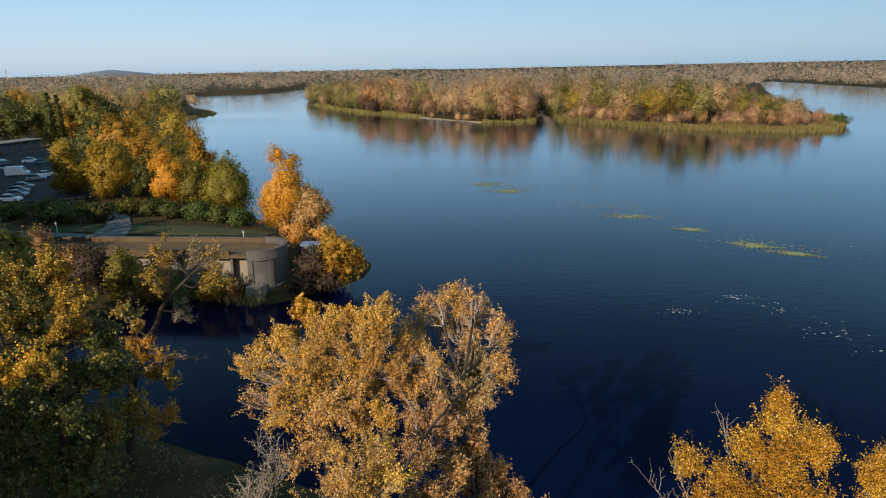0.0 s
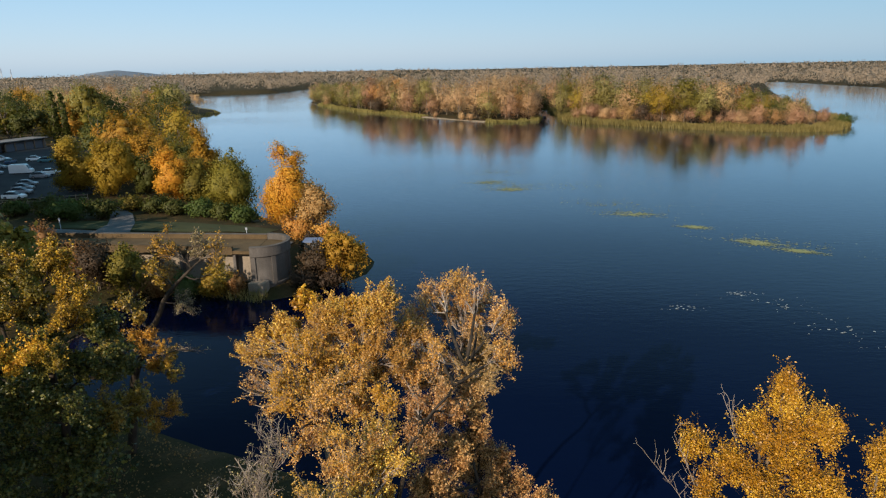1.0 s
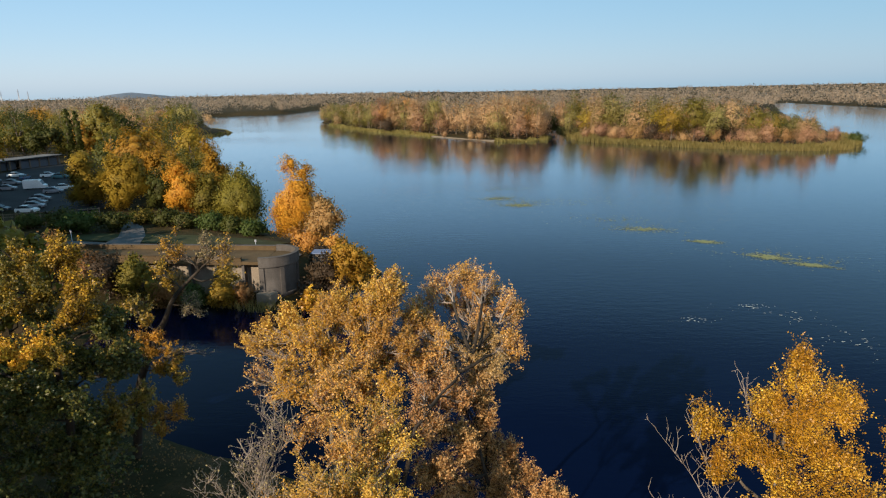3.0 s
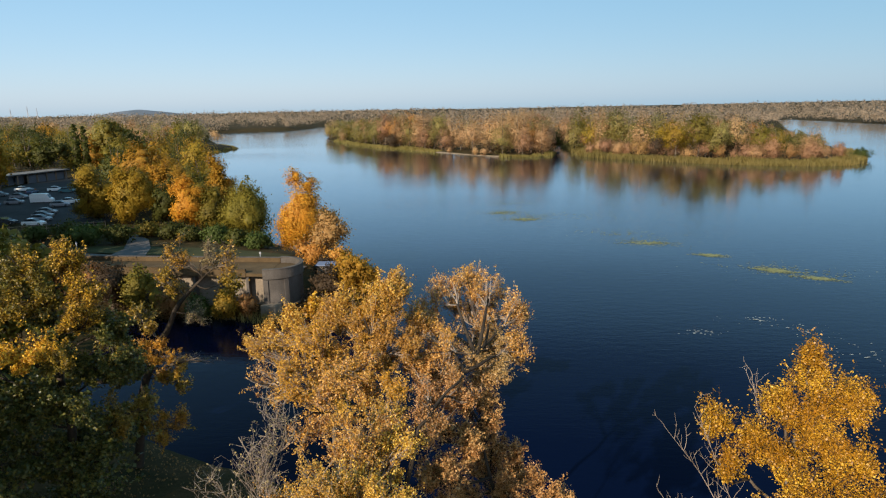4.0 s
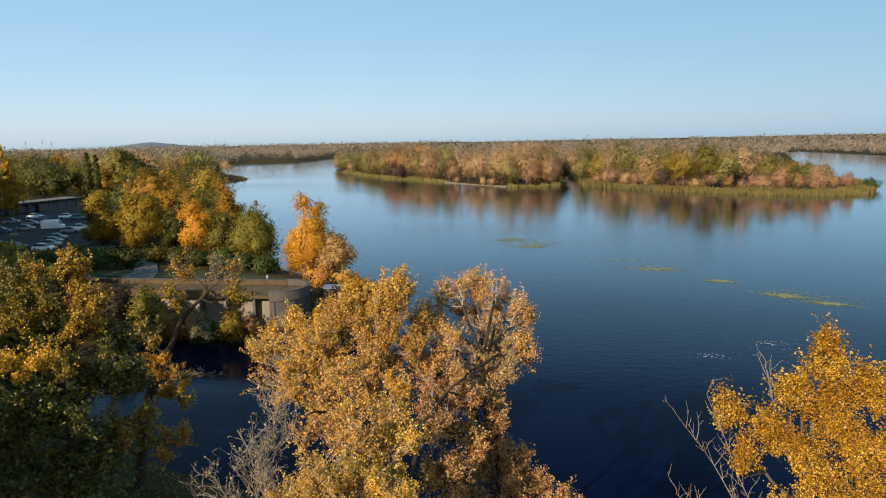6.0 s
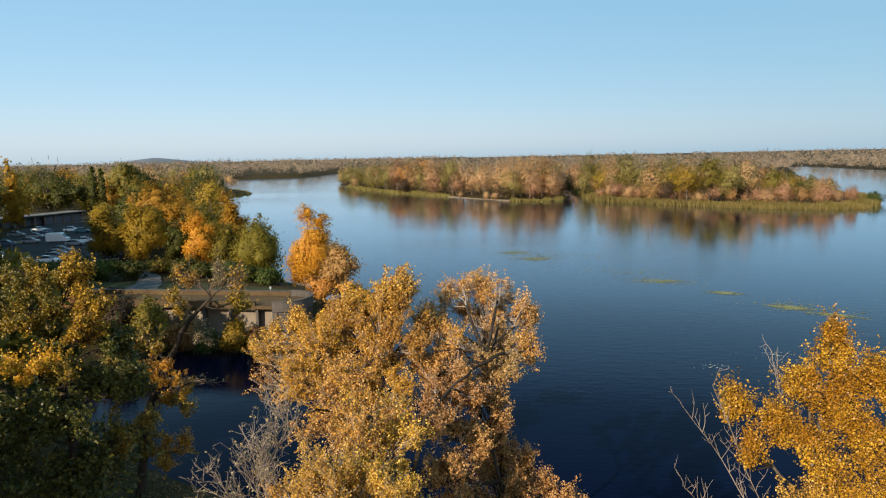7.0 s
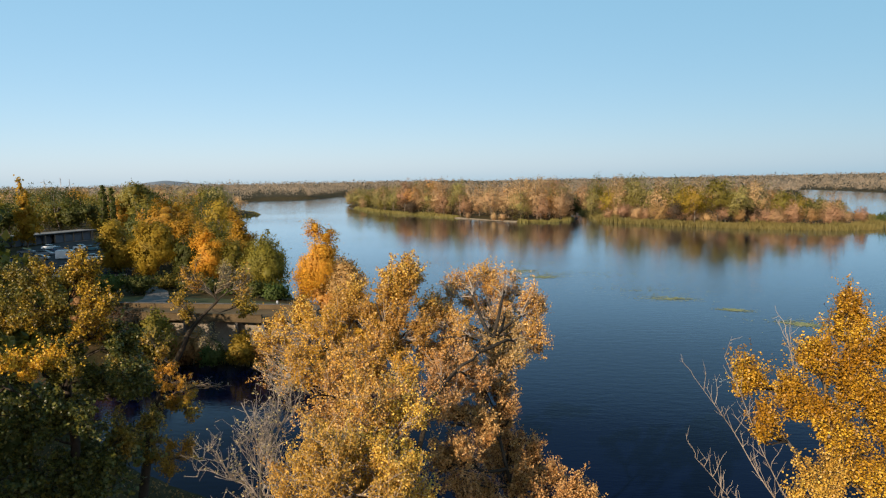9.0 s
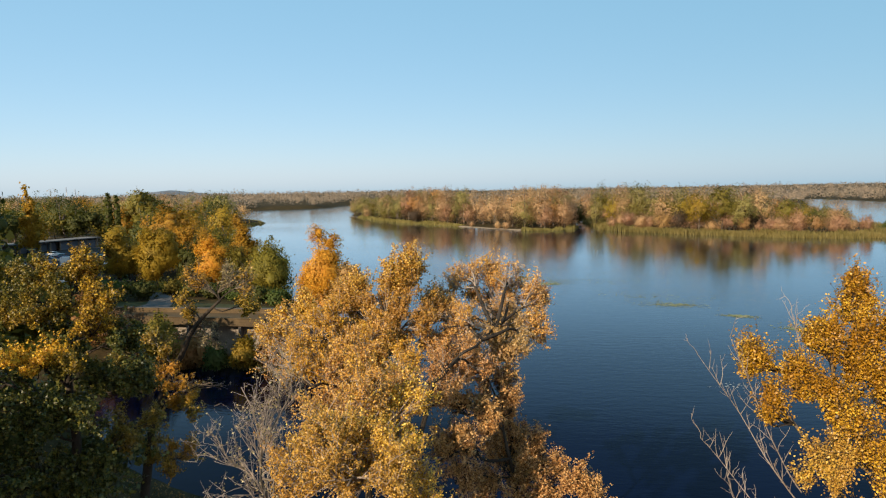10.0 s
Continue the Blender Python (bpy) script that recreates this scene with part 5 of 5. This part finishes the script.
def mast(x, y, h):
    root = new("mast")
    root.location = (x, y, 3)
    w = h * 0.03
    for sx, sy in ((-1, -1), (1, -1), (1, 1), (-1, 1)):
        part("leg", tube_mesh("leg", [[((sx * w, sy * w, 0), 0.9), ((sx * w * 0.2, sy * w * 0.2, h), 0.5)]], STEEL, 4), root)
    for k in range(3):
        z, s = h * (0.72 + 0.12 * k), w * (2.4 - 0.5 * k)
        part("crossarm", tube_mesh("crossarm", [[((-s, 0, z), 0.6), ((s, 0, z), 0.6)]], STEEL, 4), root)
    tagged(root, "thin grey steel pylon far off on the horizon", "pylon", "pylons on the horizon")


for x, y, h in ((-2075, 3000, 62), (-2030, 3000, 52), (-2230, 3100, 56)):
    mast(x, y, h)


# ---------------------------------------------------------------- garages and cars
def garages():
    root = new("garage_row")
    root.matrix_basis = Matrix.Translation((-147.0, 184.0, 4.1)) @ Matrix.Rotation(math.atan2(30, 9.4), 4, "Z")
    ln, dp, h = 42.0, 6.0, 3.0
    part("wall", bm_mesh("wall", box(ln, 0.25, h, 0.0, (ln / 2 - 10, dp, h / 2)), BRICKWALL), root, "back wall of grey blocks")
    part("wall", bm_mesh("wall", box(0.25, dp - 0.26, h, 0.0, (ln - 10.13, dp / 2, h / 2)), BRICKWALL), root)
    part("wall", bm_mesh("wall", box(0.25, dp - 0.26, h, 0.0, (-9.87, dp / 2, h / 2)), PANEL), root, "pale end wall")
    part("roof", bm_mesh("roof", box(ln + 0.8, dp + 1.4, 0.32, 0.03, (ln / 2 - 10, dp / 2 - 0.2, h + 0.165)), ROOFING), root, "flat pale roof slab")
    for k in range(13):
        part("pillar", bm_mesh("pillar", box(0.4, 0.4, h, 0.03, (k * 3.4 - 9.6, 0.1, h / 2)), PANEL), root)
    for k in range(12):
        part("garage_door", bm_mesh("garage_door", box(2.9, 0.08, 2.5, 0.02, (k * 3.4 - 7.9, 1.6 if k < 8 else 0.25, 1.25)), DOORPAINT), root)
    tagged(root, "long low row of garages with pale pillars", "building")


garages()


def wheel(parent, x, y, r=0.32):
    bm = bmesh.new()
    bmesh.ops.create_cone(bm, cap_ends=True, segments=14, radius1=r, radius2=r, depth=0.2)
    bmesh.ops.rotate(bm, cent=(0, 0, 0), matrix=Matrix.Rotation(radians(90), 3, "X"), verts=bm.verts)
    bmesh.ops.bevel(bm, geom=[e for e in bm.edges if len(e.link_faces) == 2 and any(len(f.verts) > 4 for f in e.link_faces)], offset=0.03, segments=1, affect="EDGES")
    w = part("wheel", bm_mesh("tyre", bm, RUBBER), parent)
    w.location = (x, y, r)
    bm = bmesh.new()
    bmesh.ops.create_cone(bm, cap_ends=True, segments=12, radius1=r * 0.6, radius2=r * 0.55, depth=0.215)
    bmesh.ops.rotate(bm, cent=(0, 0, 0), matrix=Matrix.Rotation(radians(90), 3, "X"), verts=bm.verts)
    part("rim", bm_mesh("rim", bm, CHROME), w)


def hull(name, sections, mat):
    """A shell through cross-sections (x, half width, z low, z high, half width at the top)."""
    bm = bmesh.new()
    rings = []
    for x, w, z0, z1, wt in sections:
        rings.append([bm.verts.new(v) for v in ((x, -w, z0), (x, -w, z0 + (z1 - z0) * 0.55), (x, -wt, z1), (x, wt, z1), (x, w, z0 + (z1 - z0) * 0.55), (x, w, z0))])
    for a, b in zip(rings, rings[1:]):
        for j in range(6):
            bm.faces.new((a[j], a[(j + 1) % 6], b[(j + 1) % 6], b[j]))
    bm.faces.new(rings[0])
    bm.faces.new(rings[-1])
    bmesh.ops.recalc_face_normals(bm, faces=bm.faces)
    return bm_mesh(name, bm, mat)


def car(x, y, turn, paint, van=False, label=""):
    root = new("van" if van else "car")
    root.matrix_basis = Matrix.Translation((x, y, height_at(x, y) + 0.17)) @ Matrix.Rotation(radians(turn), 4, "Z")
    if van:
        part("body", hull("body", [(-2.5, 0.95, 0.3, 2.2, 0.88), (-2.4, 0.98, 0.28, 2.3, 0.9), (1.0, 0.98, 0.28, 2.3, 0.9), (1.35, 0.97, 0.28, 2.15, 0.84), (2.0, 0.95, 0.28, 1.2, 0.86), (2.55, 0.88, 0.3, 0.95, 0.8)], paint), root)
        part("windscreen", hull("windscreen", [(1.42, 0.80, 1.35, 2.10, 0.72), (2.0, 0.84, 1.20, 1.235, 0.80)], CARGLASS), root)
        xs, lamp = (-1.6, 1.6), 2.5
    else:
        part("body", hull("body", [(-2.1, 0.74, 0.32, 0.82, 0.66), (-1.95, 0.84, 0.26, 0.95, 0.74), (-0.9, 0.86, 0.24, 0.98, 0.76), (0.9, 0.86, 0.24, 0.96, 0.76), (1.8, 0.83, 0.26, 0.82, 0.70), (2.1, 0.72, 0.32, 0.68, 0.62)], paint), root)
        part("cabin", hull("cabin", [(-1.75, 0.70, 0.95, 1.0, 0.66), (-1.1, 0.72, 0.95, 1.42, 0.58), (0.2, 0.72, 0.95, 1.45, 0.58), (1.05, 0.72, 0.94, 0.99, 0.66)], CARGLASS), root, "dark car windows")
        part("roof", hull("roof", [(-1.05, 0.56, 1.42, 1.46, 0.52), (-0.4, 0.59, 1.44, 1.50, 0.54), (0.22, 0.57, 1.44, 1.48, 0.52)], paint), root)
        xs, lamp = (-1.3, 1.35), 2.02
    for wx in xs:
        for wy in (-0.80, 0.80):
            wheel(root, wx, wy)
    for wy in (-0.58, 0.58):
        part("headlight", bm_mesh("headlight", box(0.12, 0.26, 0.14, 0.02, (lamp, wy, 0.66)), LAMPGLASS), root)
        part("tail_light", bm_mesh("tail_light", box(0.10, 0.20, 0.18, 0.02, (-2.08 if not van else -2.5, wy, 0.78)), REDGLASS), root)
    tagged(root, label, "van" if van else "car", "parked cars")


PAINT = {k: plain("paint_" + k, c, 0.35, 0.0, 0.2) for k, c in {"white": (0.75, 0.75, 0.74), "silver": (0.22, 0.23, 0.25), "grey": (0.16, 0.17, 0.18), "blue": (0.05, 0.09, 0.16), "dark": (0.03, 0.03, 0.035), "teal": (0.06, 0.16, 0.18)}.items()}
car(-106.8, 155.5, 12, PAINT["white"], True, "white delivery van parked on asphalt")
for x, y, a, c in ((-112.6, 153.5, 20, "silver"), (-118.6, 179.0, 25, "white"), (-113.4, 176.0, 15, "teal"), (-97.6, 148.2, 20, "silver"), (-118.8, 164.0, 10, "silver"),
                   (-122.0, 173.8, 100, "blue"), (-127.5, 168.5, 15, "grey"), (-88.5, 127.6, 8, "silver"), (-86.6, 122.6, 5, "white"), (-91.0, 132.0, 10, "grey"),
                   (-93.4, 137.0, 12, "grey"), (-93.5, 124.2, 5, "dark"), (-115.5, 149.0, 20, "blue"), (-98.5, 153.6, 25, "white"), (-101.0, 128.4, 8, "silver"), (-129.0, 180.0, 20, "white")):
    car(x, y, a, PAINT[c], False, {"silver": "silver saloon car parked in the shade", "white": "white car parked in the shade", "teal": "teal hatchback parked beside the garages", "blue": "dark blue car parked in the shade",
                                   "grey": "dark grey car parked in a row", "dark": "black car parked in a row"}[c])


def fence():
    root = new("fence")
    a, b = np.array((-90.0, 113.8)), np.array((-71.5, 121.6))
    root.location = (*a, 0)
    n = 11
    tops = []
    for k in range(n):
        p = a + (b - a) * k / (n - 1)
        z = height_at(*p)
        q = (p[0] - a[0], p[1] - a[1])
        part("post", bm_mesh("post", box(0.12, 0.12, 1.4, 0.015, (*q, z + 0.6)), WOOD), root)
        tops.append((*q, z))
    for dz in (0.55, 1.1):
        part("rail", tube_mesh("rail", [[((x, y, z + dz), 0.06) for x, y, z in tops]], WOOD, 5), root)
    tagged(root, "low grey timber fence along the car park", "fence")


fence()


def signpost(x, y, h, label):
    root = new("post")
    root.location = (x, y, height_at(x, y))
    part("pole", tube_mesh("pole", [[((0, 0, -0.2), 0.06), ((0, 0, h), 0.05)]], STEEL, 8), root)
    part("cap", bm_mesh("cap", box(0.3, 0.08, 0.35, 0.02, (0, 0, h + 0.1)), STEEL), root)
    tagged(root, label, "post")


signpost(-60.0, 93.8, 1.7, "short grey post beside the road")
signpost(-31.0, 91.6, 1.3, "short grey post on the lawn behind the quay")


# ---------------------------------------------------------------- on the water
def boat(x, y, turn):
    root = new("boat")
    root.matrix_basis = Matrix.Translation((x, y, 0.0)) @ Matrix.Rotation(radians(turn), 4, "Z")
    bm = bmesh.new()
    rings = []
    for t in np.linspace(-1, 1, 9):
        w = 0.8 * (1 - max(0, t) ** 2.2) * (0.85 + 0.15 * math.cos(t))
        w = max(w, 0.04)
        z = 0.5 + 0.18 * max(0, t) ** 2
        rings.append([bm.verts.new(v) for v in ((t * 2.2, -w, z), (t * 2.2, -w * 0.7, -0.1), (t * 2.2, w * 0.7, -0.1), (t * 2.2, w, z), (t * 2.2, w * 0.88, z), (t * 2.2, w * 0.6, 0.08), (t * 2.2, -w * 0.6, 0.08), (t * 2.2, -w * 0.88, z))])
    for a, b in zip(rings, rings[1:]):
        for j in range(8):
            bm.faces.new((a[j], a[(j + 1) % 8], b[(j + 1) % 8], b[j]))
    bm.faces.new(rings[0])
    bm.faces.new(rings[-1])
    bmesh.ops.recalc_face_normals(bm, faces=bm.faces)
    part("hull", bm_mesh("hull", bm, plain("boat_paint", (0.05, 0.055, 0.06), 0.5)), root)
    for bx in (-0.9, 0.5):
        part("bench", bm_mesh("bench", box(0.3, 1.3, 0.05, 0.01, (bx, 0, 0.4)), WOOD), root)
    tagged(root, "small dark rowing boat moored between the islands", "boat")


boat(46.5, 352, 60)


def drift(name, seed, spots, count, size, mat, label):
    """Floating scraps: flat ragged pieces thick on the middle of each patch."""
    rng = np.random.default_rng(seed)
    verts, faces = [], []
    for x, y, rx, ry, turn in spots:
        c, s = math.cos(radians(turn)), math.sin(radians(turn))
        for _ in range(count):
            u, v = rng.normal(0, 0.45, 2)
            u += 0.25 * math.sin(v * 9)
            px, py = x + c * u * rx - s * v * ry, y + s * u * rx + c * v * ry
            r = size * rng.uniform(0.35, 1.3) * (1.25 - min(1, abs(u) + abs(v)) * 0.7)
            n = 7
            b = len(verts)
            st, lift = rng.uniform(1.2, 2.6), rng.uniform(0.006, 0.05)
            for k in range(n):
                a = k * 2 * math.pi / n
                q = r * rng.uniform(0.55, 1.2)
                verts.append((px + math.cos(a) * q * st, py + math.sin(a) * q, lift))
            faces.append(tuple(range(b, b + n)))
    tagged(new(name, mesh_of(name, verts, faces, mat)), label, "weeds", kind="stuff")


drift("water_weeds", 51, [(8.0, 156, 7, 5, 0), (12.0, 146, 6, 3, 0), (33, 119, 7, 3.6, -10), (40.6, 108.5, 3, 1.5, -20), (46.5, 98, 3.6, 2.0, -30), (50.5, 93.2, 3.2, 1.3, -30)], 420, 0.16, ALGAE, "yellow-green weed floating in patches")
drift("thin_weeds", 52, [(10, 170, 16, 10, 0), (13, 150, 12, 7, 0), (24, 150, 24, 12, 0), (31, 128, 16, 8, -20), (48, 98, 14, 6, -30), (95, 250, 40, 5, -20), (60, 240, 30, 8, 0)], 260, 0.13, ALGAE, "thin scattered weed on the surface")
drift("flotsam", 53, [(38, 71.5, 5, 3, -30), (40.5, 64, 5, 4, -30), (33.4, 75, 5, 1.5, 0), (26, 70.5, 3, 1.4, 0), (44, 60, 5, 5, 0)], 34, 0.09, FLOAT, "pale leaves and foam scraps drifting")
